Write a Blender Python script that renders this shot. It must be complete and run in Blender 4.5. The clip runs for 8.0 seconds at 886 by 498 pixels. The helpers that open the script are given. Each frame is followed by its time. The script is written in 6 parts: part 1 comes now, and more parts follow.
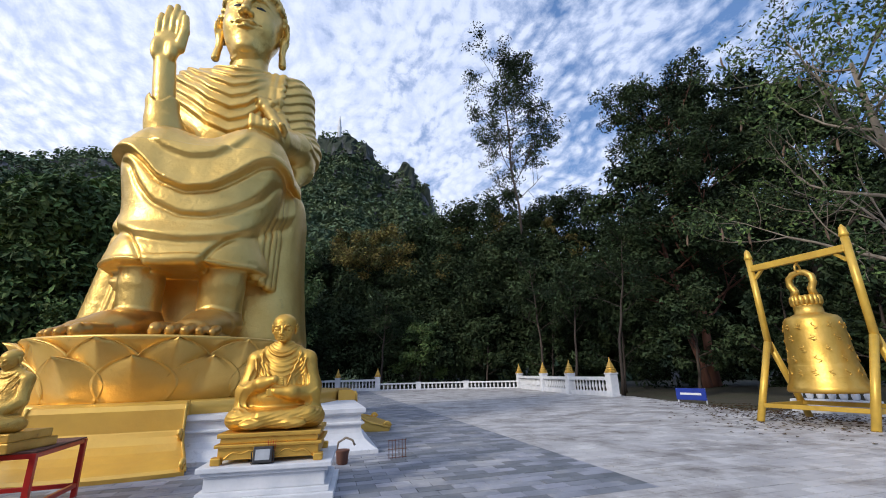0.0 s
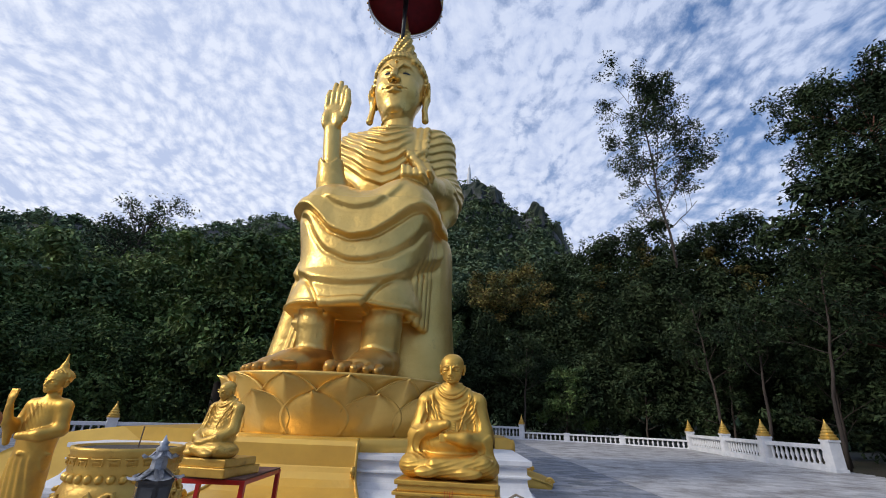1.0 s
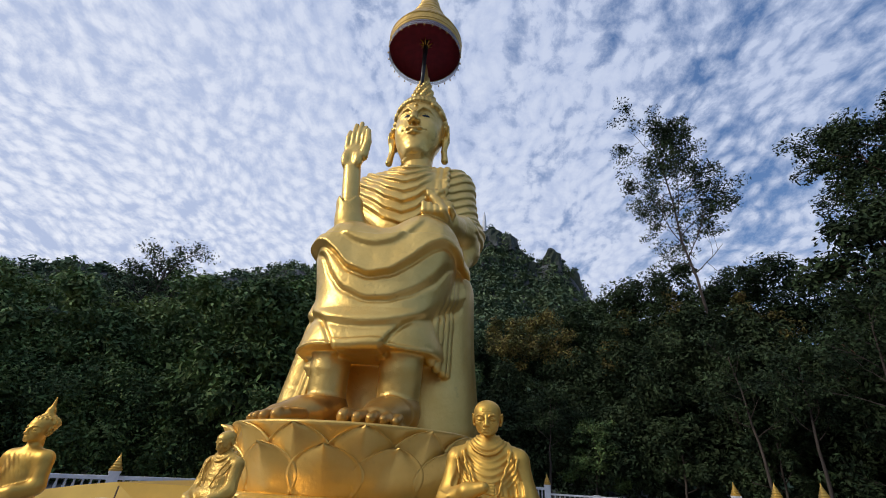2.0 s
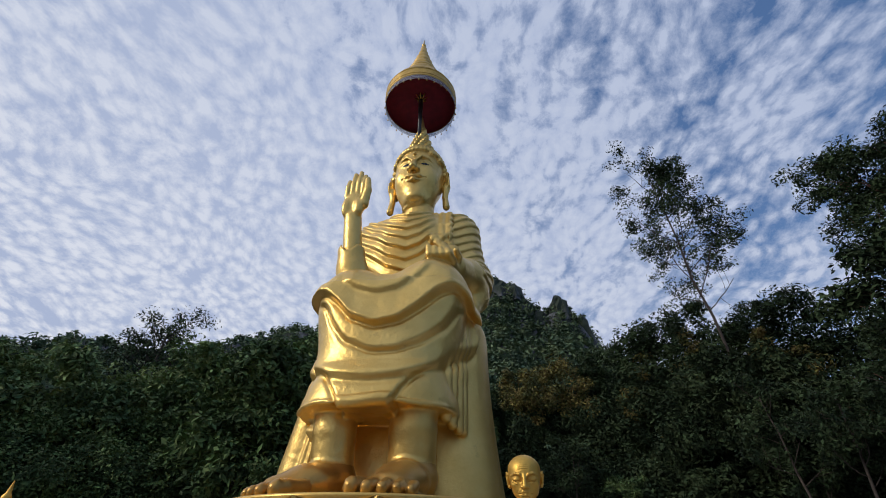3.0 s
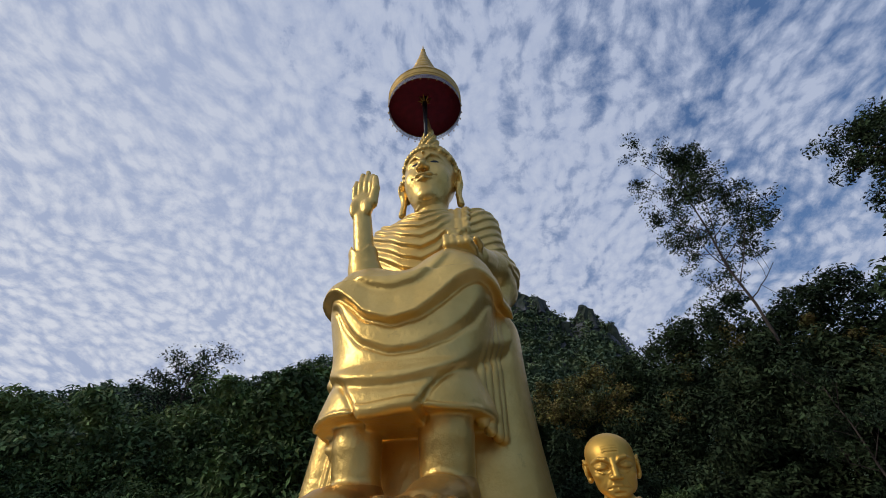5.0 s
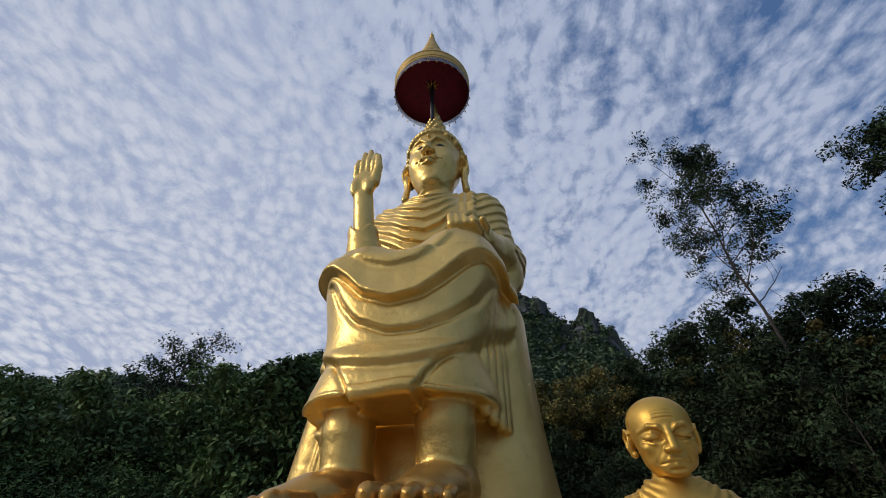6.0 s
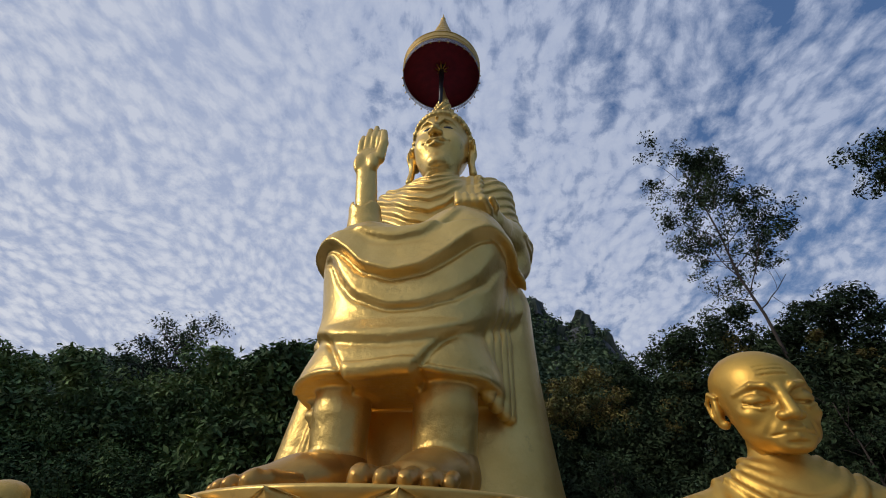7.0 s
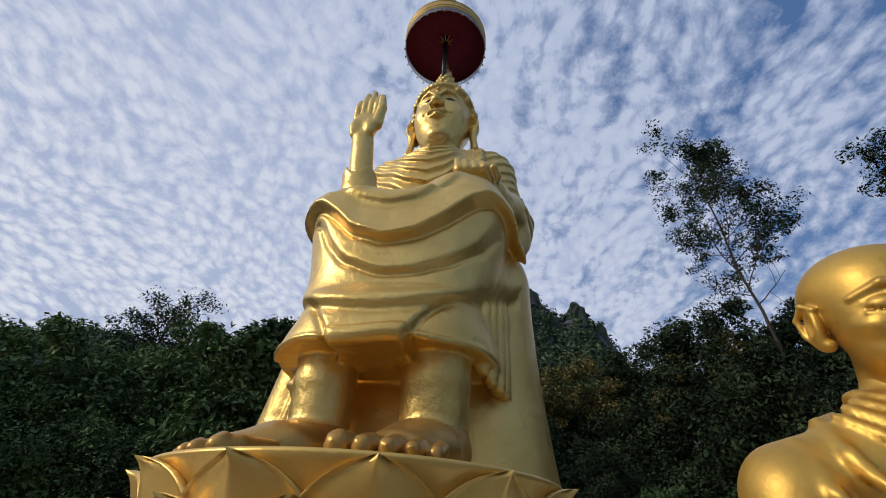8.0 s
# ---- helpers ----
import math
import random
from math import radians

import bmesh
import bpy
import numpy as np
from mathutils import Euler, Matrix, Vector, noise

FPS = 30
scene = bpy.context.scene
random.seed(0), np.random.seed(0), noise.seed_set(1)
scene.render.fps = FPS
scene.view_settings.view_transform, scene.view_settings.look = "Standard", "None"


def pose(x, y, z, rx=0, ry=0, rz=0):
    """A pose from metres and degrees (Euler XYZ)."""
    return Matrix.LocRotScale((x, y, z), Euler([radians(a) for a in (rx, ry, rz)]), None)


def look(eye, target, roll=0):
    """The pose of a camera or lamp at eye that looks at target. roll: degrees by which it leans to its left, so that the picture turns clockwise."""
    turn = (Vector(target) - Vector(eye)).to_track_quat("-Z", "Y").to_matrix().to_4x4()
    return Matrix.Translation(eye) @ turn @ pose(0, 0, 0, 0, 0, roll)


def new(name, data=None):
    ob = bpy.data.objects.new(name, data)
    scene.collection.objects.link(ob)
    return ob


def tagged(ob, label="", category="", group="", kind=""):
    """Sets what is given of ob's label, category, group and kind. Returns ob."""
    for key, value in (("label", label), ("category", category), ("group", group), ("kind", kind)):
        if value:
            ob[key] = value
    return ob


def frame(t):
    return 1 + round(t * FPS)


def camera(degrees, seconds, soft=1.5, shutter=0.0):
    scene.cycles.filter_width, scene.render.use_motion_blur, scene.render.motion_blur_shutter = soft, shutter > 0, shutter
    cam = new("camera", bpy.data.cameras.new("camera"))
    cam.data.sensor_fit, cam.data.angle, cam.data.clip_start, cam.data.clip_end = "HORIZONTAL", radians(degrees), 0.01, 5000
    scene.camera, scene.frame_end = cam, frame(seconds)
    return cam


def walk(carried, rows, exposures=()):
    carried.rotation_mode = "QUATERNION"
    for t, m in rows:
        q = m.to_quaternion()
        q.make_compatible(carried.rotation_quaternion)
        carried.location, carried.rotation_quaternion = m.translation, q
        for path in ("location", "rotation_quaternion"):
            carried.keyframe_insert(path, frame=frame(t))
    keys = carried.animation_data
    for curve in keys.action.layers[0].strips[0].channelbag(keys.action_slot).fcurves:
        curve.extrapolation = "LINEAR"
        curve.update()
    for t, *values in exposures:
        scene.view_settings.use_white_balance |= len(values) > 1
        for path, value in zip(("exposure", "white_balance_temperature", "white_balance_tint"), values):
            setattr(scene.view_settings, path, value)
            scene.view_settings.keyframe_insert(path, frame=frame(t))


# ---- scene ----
cam = camera(92.9, 8.0, soft=1.0)
PATH = [
    (0, (-0.142, 1.257, 1.388), (-0.175, 3.176, 1.951), -1.5),
    (0.5, (-0.434, 1.366, 1.377), (-0.832, 3.235, 1.968), 0.2),
    (1, (-0.679, 1.591, 1.421), (-1.307, 3.338, 2.166), 2.2),
    (1.5, (-0.917, 1.89, 1.429), (-1.591, 3.584, 2.251), 2.8),
    (1.7, (-0.981, 2.003, 1.434), (-1.658, 3.671, 2.304), 3.0),
    (3, (-1.435, 2.736, 1.491), (-2.074, 4.234, 2.652), 0.2),
    (3.5, (-1.542, 2.999, 1.505), (-2.187, 4.425, 2.749), -2.1),
    (4, (-1.718, 3.324, 1.479), (-2.384, 4.731, 2.735), 0.1),
    (4.5, (-1.877, 3.657, 1.484), (-2.553, 5.059, 2.74), 1.1),
    (5, (-2.046, 3.99, 1.499), (-2.734, 5.399, 2.741), -3.3),
    (6.5, (-2.652, 4.907, 1.486), (-3.352, 6.315, 2.722), -0.0),
    (7, (-2.856, 5.159, 1.503), (-3.554, 6.577, 2.728), 1.2),
    (7.5, (-2.948, 5.487, 1.496), (-3.648, 6.919, 2.703), 3.2),
    (8, (-3.102, 5.757, 1.477), (-3.803, 7.211, 2.658), 3.0),
]
walk(cam, [(t, look(eye, target, roll)) for t, eye, target, roll in PATH], [(0.0, 0.37), (0.5, 0.30), (1.0, 0.11), (1.7, 0.0), (3.0, -0.24), (5.0, -0.38), (6.5, -0.44), (7.5, -0.36), (8.0, -0.26)])

# ---- world, sun ----
SUN_AZ, SUN_EL = radians(222), radians(30)     # compass-like: direction towards the sun in the plan, measured from +x


def nodes_of(tree):
    tree.nodes.clear()
    return tree.nodes, tree.links


def make_world():
    w = bpy.data.worlds.new("sky")
    w.use_nodes = True
    n, l = nodes_of(w.node_tree)
    out, bg, mix = n.new("ShaderNodeOutputWorld"), n.new("ShaderNodeBackground"), n.new("ShaderNodeMix")
    mix.data_type = "RGBA"
    sky = n.new("ShaderNodeTexSky")
    sky.sky_type, sky.sun_disc = "NISHITA", False
    sky.sun_elevation, sky.sun_rotation = SUN_EL, radians(90) - SUN_AZ
    sky.air_density, sky.dust_density, sky.ozone_density = 1.0, 1.5, 2.0
    co, sep = n.new("ShaderNodeTexCoord"), n.new("ShaderNodeSeparateXYZ")
    l.new(co.outputs["Generated"], sep.inputs[0])
    # the cloud deck is a level sheet: its plan is the view way over its height
    lift = n.new("ShaderNodeMath"); lift.operation = "ADD"; lift.inputs[1].default_value = 0.28
    l.new(sep.outputs["Z"], lift.inputs[0])
    up = n.new("ShaderNodeMath"); up.operation = "MAXIMUM"; up.inputs[1].default_value = 0.2
    l.new(lift.outputs[0], up.inputs[0])
    plane = n.new("ShaderNodeVectorMath"); plane.operation = "DIVIDE"
    l.new(co.outputs["Generated"], plane.inputs[0]); l.new(up.outputs[0], plane.inputs[1])
    turn = n.new("ShaderNodeMapping"); turn.inputs["Rotation"].default_value = (0, 0, radians(CLOUD_TURN)); turn.inputs["Scale"].default_value = (1, 1, 0)
    l.new(plane.outputs[0], turn.inputs[0])
    # ripples: rows of small clouds
    warp = n.new("ShaderNodeTexNoise"); warp.inputs["Scale"].default_value = 2.6; warp.inputs["Detail"].default_value = 3
    l.new(turn.outputs[0], warp.inputs["Vector"])
    sub = n.new("ShaderNodeVectorMath"); sub.operation = "MULTIPLY_ADD"; sub.inputs[1].default_value = (0.16, 0.16, 0); 
    l.new(warp.outputs["Color"], sub.inputs[0]); l.new(turn.outputs[0], sub.inputs[2])
    squash = n.new("ShaderNodeMapping"); squash.inputs["Scale"].default_value = (35.0, 25.0, 0)
    l.new(sub.outputs[0], squash.inputs[0])
    puff = n.new("ShaderNodeTexNoise"); puff.inputs["Scale"].default_value = 1.25; puff.inputs["Detail"].default_value = 8; puff.inputs["Roughness"].default_value = 0.68
    l.new(squash.outputs[0], puff.inputs["Vector"])
    wide = n.new("ShaderNodeTexNoise"); wide.inputs["Scale"].default_value = 0.9; wide.inputs["Detail"].default_value = 4
    l.new(turn.outputs[0], wide.inputs["Vector"])
    # thicker towards the sun's side (-x), opener towards +x
    lean = n.new("ShaderNodeMath"); lean.operation = "MULTIPLY_ADD"; lean.inputs[1].default_value = -0.46; lean.inputs[2].default_value = -0.15
    l.new(sep.outputs["X"], lean.inputs[0])
    cell = n.new("ShaderNodeTexVoronoi"); cell.feature = "SMOOTH_F1"; cell.inputs["Scale"].default_value = 1.0; cell.inputs["Smoothness"].default_value = 0.45
    l.new(squash.outputs[0], cell.inputs["Vector"])
    round_off = n.new("ShaderNodeMath"); round_off.operation = "MULTIPLY_ADD"; round_off.inputs[1].default_value = -0.42
    l.new(cell.outputs["Distance"], round_off.inputs[0])
    puffs = n.new("ShaderNodeMath"); puffs.operation = "MULTIPLY_ADD"; puffs.inputs[1].default_value = 0.75; puffs.inputs[2].default_value = 0.0
    l.new(puff.outputs["Fac"], puffs.inputs[0]); l.new(puffs.outputs[0], round_off.inputs[2])
    s1 = n.new("ShaderNodeMath"); s1.operation = "MULTIPLY_ADD"; s1.inputs[1].default_value = 0.80
    l.new(wide.outputs["Fac"], s1.inputs[0]); l.new(round_off.outputs[0], s1.inputs[2])
    # long rows in which the small clouds stand
    rowmap = n.new("ShaderNodeMapping"); rowmap.inputs["Scale"].default_value = (13.0, 2.6, 0)
    l.new(sub.outputs[0], rowmap.inputs[0])
    rows = n.new("ShaderNodeTexNoise"); rows.inputs["Scale"].default_value = 1.0; rows.inputs["Detail"].default_value = 2
    l.new(rowmap.outputs[0], rows.inputs["Vector"])
    rowed = n.new("ShaderNodeMath"); rowed.operation = "MULTIPLY_ADD"; rowed.inputs[1].default_value = 0.75
    l.new(rows.outputs["Fac"], rowed.inputs[0])
    off = n.new("ShaderNodeMath"); off.operation = "SUBTRACT"; off.inputs[1].default_value = 0.375
    l.new(s1.outputs[0], off.inputs[0]); l.new(off.outputs[0], rowed.inputs[2])
    s2 = n.new("ShaderNodeMath"); s2.operation = "ADD"
    l.new(rowed.outputs[0], s2.inputs[0]); l.new(lean.outputs[0], s2.inputs[1])
    ramp = n.new("ShaderNodeValToRGB")
    ramp.color_ramp.elements[0].position, ramp.color_ramp.elements[1].position = -0.06, 0.42
    l.new(s2.outputs[0], ramp.inputs[0])
    # cloud brightness: whiter low and towards the sun
    tone = n.new("ShaderNodeMix"); tone.data_type = "RGBA"
    tone.inputs["A"].default_value, tone.inputs["B"].default_value = CLOUD_DIM, CLOUD_LIT
    t1 = n.new("ShaderNodeMath"); t1.operation = "MULTIPLY_ADD"; t1.use_clamp = True; t1.inputs[1].default_value = -0.45; t1.inputs[2].default_value = 0.30
    l.new(sep.outputs["X"], t1.inputs[0])
    t2 = n.new("ShaderNodeMath"); t2.operation = "MULTIPLY_ADD"; t2.use_clamp = True; t2.inputs[1].default_value = -0.55
    l.new(sep.outputs["Z"], t2.inputs[0]); 
    t3 = n.new("ShaderNodeMath"); t3.operation = "ADD"; t3.inputs[1].default_value = 0.42
    l.new(t1.outputs[0], t3.inputs[0]); l.new(t3.outputs[0], t2.inputs[2])
    l.new(t2.outputs[0], tone.inputs["Factor"])
    # thin parts of each small cloud are greyer than its middle
    body = n.new("ShaderNodeMapRange"); body.inputs["From Min"].default_value, body.inputs["From Max"].default_value = 0.02, 0.30
    l.new(round_off.outputs[0], body.inputs["Value"])
    shade = n.new("ShaderNodeMix"); shade.data_type = "RGBA"; shade.inputs["A"].default_value = CLOUD_THIN
    l.new(body.outputs[0], shade.inputs["Factor"]); l.new(tone.outputs["Result"], shade.inputs["B"])
    blue = n.new("ShaderNodeMix"); blue.data_type = "RGBA"; blue.inputs["Factor"].default_value = 0.45
    gain = n.new("ShaderNodeVectorMath"); gain.operation = "SCALE"; gain.inputs["Scale"].default_value = 0.16
    l.new(sky.outputs[0], gain.inputs[0])
    l.new(gain.outputs[0], blue.inputs["A"]); blue.inputs["B"].default_value = SKY_BLUE
    l.new(ramp.outputs[0], mix.inputs["Factor"])
    l.new(blue.outputs["Result"], mix.inputs["A"]); l.new(shade.outputs["Result"], mix.inputs["B"])
    l.new(mix.outputs["Result"], bg.inputs["Color"]); bg.inputs["Strength"].default_value = SKY_GAIN
    l.new(bg.outputs[0], out.inputs[0])
    scene.world = w


CLOUD_TURN = -23
CLOUD_DIM, CLOUD_LIT, SKY_BLUE = (0.58, 0.685, 0.945, 1), (1.03, 1.075, 1.20, 1), (0.11, 0.26, 0.64, 1)
CLOUD_THIN = (0.57, 0.67, 0.93, 1)
SKY_GAIN = 0.83
make_world()
sun = new("sun", bpy.data.lights.new("sun", "SUN"))
sun.data.energy, sun.data.angle, sun.data.color = 1.8, radians(14), (1.0, 0.93, 0.82)
toward = Vector((math.cos(SUN_AZ) * math.cos(SUN_EL), math.sin(SUN_AZ) * math.cos(SUN_EL), math.sin(SUN_EL)))
sun.matrix_world = look(toward * 100, (0, 0, 0))

# ---- materials ----


def material(name, base, rough=0.6, metal=0.0, second=None, scale=6.0, mixing=(0.35, 0.65), bump=0.0, bump_scale=40.0, spots=None, spot_scale=2.0,
             spot_range=(0.62, 0.75), vary=0.0, coords="Object", stretch=(1, 1, 1), rough_vary=0.0, island=0.0, gloss=0.5):
    """A principled material with two scales of noise in the colour, optional stains, bump, and change from object to object."""
    m = bpy.data.materials.new(name)
    m.use_nodes = True
    n, l = nodes_of(m.node_tree)
    out, p = n.new("ShaderNodeOutputMaterial"), n.new("ShaderNodeBsdfPrincipled")
    l.new(p.outputs[0], out.inputs[0])
    p.inputs["Specular IOR Level"].default_value = gloss
    p.inputs["Metallic"].default_value, p.inputs["Roughness"].default_value = metal, rough
    co, mp = n.new("ShaderNodeTexCoord"), n.new("ShaderNodeMapping")
    mp.inputs["Scale"].default_value = stretch
    l.new(n.new("ShaderNodeNewGeometry").outputs["Position"] if coords == "World" else co.outputs[coords], mp.inputs[0])

    def noise_at(s, detail=6, r=0.6):
        t = n.new("ShaderNodeTexNoise")
        t.inputs["Scale"].default_value, t.inputs["Detail"].default_value, t.inputs["Roughness"].default_value = s, detail, r
        l.new(mp.outputs[0], t.inputs["Vector"])
        return t

    def ramp_of(src, a, b):
        r = n.new("ShaderNodeMapRange")
        r.inputs["From Min"].default_value, r.inputs["From Max"].default_value = a, b
        l.new(src, r.inputs["Value"])
        return r.outputs[0]

    def blend(fac, a, b):
        x = n.new("ShaderNodeMix"); x.data_type = "RGBA"
        l.new(fac, x.inputs["Factor"])
        for key, v in (("A", a), ("B", b)):
            if isinstance(v, tuple):
                x.inputs[key].default_value = (*v[:3], 1)
            else:
                l.new(v, x.inputs[key])
        return x.outputs["Result"]

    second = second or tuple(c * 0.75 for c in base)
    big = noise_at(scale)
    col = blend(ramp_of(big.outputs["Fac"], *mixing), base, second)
    if spots:
        col = blend(ramp_of(noise_at(spot_scale, 9, 0.7).outputs["Fac"], *spot_range), col, spots)
    for amount, node, key in ((vary, "ShaderNodeObjectInfo", "Random"), (island, "ShaderNodeNewGeometry", "Random Per Island")):
        if amount:
            hsv = n.new("ShaderNodeHueSaturation")
            info = n.new(node)
            r = n.new("ShaderNodeMapRange")
            r.inputs["To Min"].default_value, r.inputs["To Max"].default_value = 1 - amount, 1 + amount
            l.new(info.outputs[key], r.inputs["Value"]); l.new(r.outputs[0], hsv.inputs["Value"]); l.new(col, hsv.inputs["Color"])
            h2 = n.new("ShaderNodeMapRange")
            h2.inputs["To Min"].default_value, h2.inputs["To Max"].default_value = 0.5 - amount * 0.06, 0.5 + amount * 0.06
            l.new(info.outputs[key], h2.inputs["Value"]); l.new(h2.outputs[0], hsv.inputs["Hue"])
            col = hsv.outputs[0]
    l.new(col, p.inputs["Base Color"])
    if rough_vary:
        r = n.new("ShaderNodeMapRange")
        r.inputs["To Min"].default_value, r.inputs["To Max"].default_value = rough - rough_vary, rough + rough_vary
        l.new(noise_at(scale * 2.3).outputs["Fac"], r.inputs["Value"]); l.new(r.outputs[0], p.inputs["Roughness"])
    if bump:
        b = n.new("ShaderNodeBump")
        b.inputs["Strength"].default_value = 1.0
        b.inputs["Distance"].default_value = bump
        l.new(noise_at(bump_scale, 5).outputs["Fac"], b.inputs["Height"]); l.new(b.outputs[0], p.inputs["Normal"])
    return m


GOLD = material("gold_paint", (0.83, 0.58, 0.185), 0.36, 0.76, (0.68, 0.43, 0.11), 0.8, (0.30, 0.72), bump=0.022, bump_scale=5.0, spots=(0.36, 0.20, 0.06), spot_scale=1.3, spot_range=(0.60, 0.78), rough_vary=0.11)
GOLD_LOTUS = material("pedestal_gold_paint", (0.84, 0.55, 0.15), 0.38, 0.60, (0.68, 0.41, 0.09), 0.9, (0.30, 0.70), bump=0.014, bump_scale=4.0, spots=(0.30, 0.16, 0.05), spot_scale=1.1, spot_range=(0.56, 0.76), rough_vary=0.10)
# same gold as the statue, browner: shade on the feet put into the colour
GOLD_FOOT_SHADED = material("shaded_foot_gold", (0.60, 0.35, 0.09), 0.38, 0.7, (0.46, 0.25, 0.06), 0.9, bump=0.015, bump_scale=4.0, rough_vary=0.08)
GOLD_BRIGHT = material("bright_gold_paint", (0.76, 0.46, 0.09), 0.48, 0.80, (0.62, 0.37, 0.08), 5.0, bump=0.0012, bump_scale=40, spots=(0.30, 0.16, 0.04), spot_scale=9, spot_range=(0.64, 0.8), rough_vary=0.08)
BELL_GOLD = material("bell_gold_paint", (0.70, 0.45, 0.11), 0.40, 0.76, (0.60, 0.37, 0.07), 3.0, bump=0.004, bump_scale=20, spots=(0.30, 0.17, 0.04), spot_scale=6, spot_range=(0.64, 0.8), rough_vary=0.08)
GOLD_AGED = material("aged_gold_paint", (0.72, 0.46, 0.10), 0.38, 0.5, (0.55, 0.33, 0.07), 3.0, bump=0.006, bump_scale=25, spots=(0.20, 0.10, 0.03), spot_scale=5, spot_range=(0.6, 0.78), rough_vary=0.1)
YELLOW = material("yellow_enamel", (0.82, 0.51, 0.10), 0.34, 0.35, (0.70, 0.42, 0.09), 1.2, bump=0.006, bump_scale=6, spots=(0.35, 0.20, 0.06), spot_scale=1.7, spot_range=(0.68, 0.86), rough_vary=0.06)
BELL_FRAME = material("yellow_frame_paint", (0.72, 0.46, 0.07), 0.4, 0.3, (0.58, 0.36, 0.06), 4.0, spots=(0.25, 0.14, 0.04), spot_scale=6, spot_range=(0.66, 0.8), bump=0.002)
WHITE = material("white_lime_paint", (0.78, 0.78, 0.80), 0.62, 0, (0.62, 0.64, 0.68), 2.5, bump=0.004, bump_scale=30, spots=(0.30, 0.30, 0.30), spot_scale=4.5, spot_range=(0.63, 0.80))
MARBLE = material("weathered_white_marble", (0.60, 0.61, 0.64), 0.45, 0, (0.42, 0.43, 0.47), 2.2, bump=0.003, bump_scale=25, spots=(0.16, 0.15, 0.15), spot_scale=3.0, spot_range=(0.6, 0.78))
RED = material("red_gloss_paint", (0.55, 0.025, 0.02), 0.3, 0, (0.42, 0.02, 0.018), 8, bump=0.001, bump_scale=60)
RED_CLOTH = material("dark_red_cloth", (0.23, 0.012, 0.022), 0.8, 0, (0.16, 0.01, 0.018), 3, bump=0.003, bump_scale=60)
BLACK = material("black_metal", (0.03, 0.03, 0.034), 0.42, 0.4, (0.06, 0.06, 0.06), 12, bump=0.002)
GREY = material("grey_roof_metal", (0.66, 0.68, 0.73), 0.4, 0.4, (0.2, 0.21, 0.24), 9, bump=0.002)
DARK_EYE = material("painted_eye", (0.02, 0.02, 0.02), 0.25)
LACE = material("silver_lace", (0.52, 0.52, 0.60), 0.6, 0.2, (0.35, 0.35, 0.42), 30)
TILE_DARK = material("blue_grey_paver", (0.27, 0.285, 0.325), 0.55, 0, (0.185, 0.20, 0.235), 1.7, bump=0.004, bump_scale=30, spots=(0.36, 0.355, 0.36), spot_scale=0.9, spot_range=(0.50, 0.66), vary=0.40, coords="World")
TILE_LIGHT = material("pale_grey_paver", (0.58, 0.565, 0.56), 0.55, 0, (0.44, 0.43, 0.44), 1.5, bump=0.004, bump_scale=30, spots=(0.25, 0.23, 0.22), spot_scale=0.8, spot_range=(0.47, 0.63), vary=0.16, coords="World")
JOINT = material("paver_joint", (0.17, 0.165, 0.165), 0.9, 0, (0.08, 0.08, 0.08), 4, bump=0.004)
TILE_DARK_FAR = material("blue_grey_paver_far", (0.27, 0.285, 0.325), 0.55, 0, (0.185, 0.20, 0.235), 1.7, spots=(0.36, 0.355, 0.36), spot_scale=0.9, spot_range=(0.50, 0.66), island=0.40, coords="World")
TILE_LIGHT_FAR = material("pale_grey_paver_far", (0.58, 0.565, 0.56), 0.55, 0, (0.44, 0.43, 0.44), 1.5, spots=(0.25, 0.23, 0.22), spot_scale=0.8, spot_range=(0.47, 0.63), island=0.16, coords="World")
SOIL = material("forest_soil", (0.07, 0.055, 0.04), 0.95, 0, (0.045, 0.05, 0.025), 0.6, bump=0.05, bump_scale=3)
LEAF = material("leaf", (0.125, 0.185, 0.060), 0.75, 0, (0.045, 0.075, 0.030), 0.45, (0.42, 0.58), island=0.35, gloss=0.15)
# darkened copy of the leaf: shade of the woods put into the colour
LEAF_SHADED = material("leaf_shaded", (0.052, 0.078, 0.033), 0.75, 0, (0.016, 0.028, 0.014), 0.45, (0.42, 0.58), island=0.35, gloss=0.15)
# brightened leaf copy: hazy light on the west wood put into the colour
LEAF_WEST_LIT = material("leaf_west_lit", (0.21, 0.275, 0.10), 0.75, 0, (0.075, 0.12, 0.05), 0.45, (0.42, 0.58), island=0.35, gloss=0.15)
# second dark copy, deep shade behind the terrace painted into the leaf colour
LEAF_DEEP_SHADE = material("leaf_deep_shade", (0.052, 0.074, 0.034), 0.8, 0, (0.018, 0.029, 0.014), 0.45, (0.42, 0.58), island=0.35, gloss=0.1)
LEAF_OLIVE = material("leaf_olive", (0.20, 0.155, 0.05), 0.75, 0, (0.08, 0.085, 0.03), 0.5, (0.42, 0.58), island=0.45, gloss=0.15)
# paler leaf copy for the far hill: its lit slopes are put into the colour
LEAF_FAR_LIT = material("leaf_far_lit", (0.155, 0.205, 0.105), 0.75, 0, (0.075, 0.115, 0.07), 0.09, (0.42, 0.58), island=0.3, gloss=0.15)
BARK = material("grey_brown_bark", (0.075, 0.058, 0.046), 0.9, 0, (0.04, 0.03, 0.026), 3, bump=0.02, bump_scale=12, stretch=(1, 1, 0.25))
BARK_RED = material("red_brown_bark", (0.20, 0.085, 0.055), 0.85, 0, (0.11, 0.05, 0.035), 3, bump=0.02, bump_scale=12, stretch=(1, 1, 0.25))
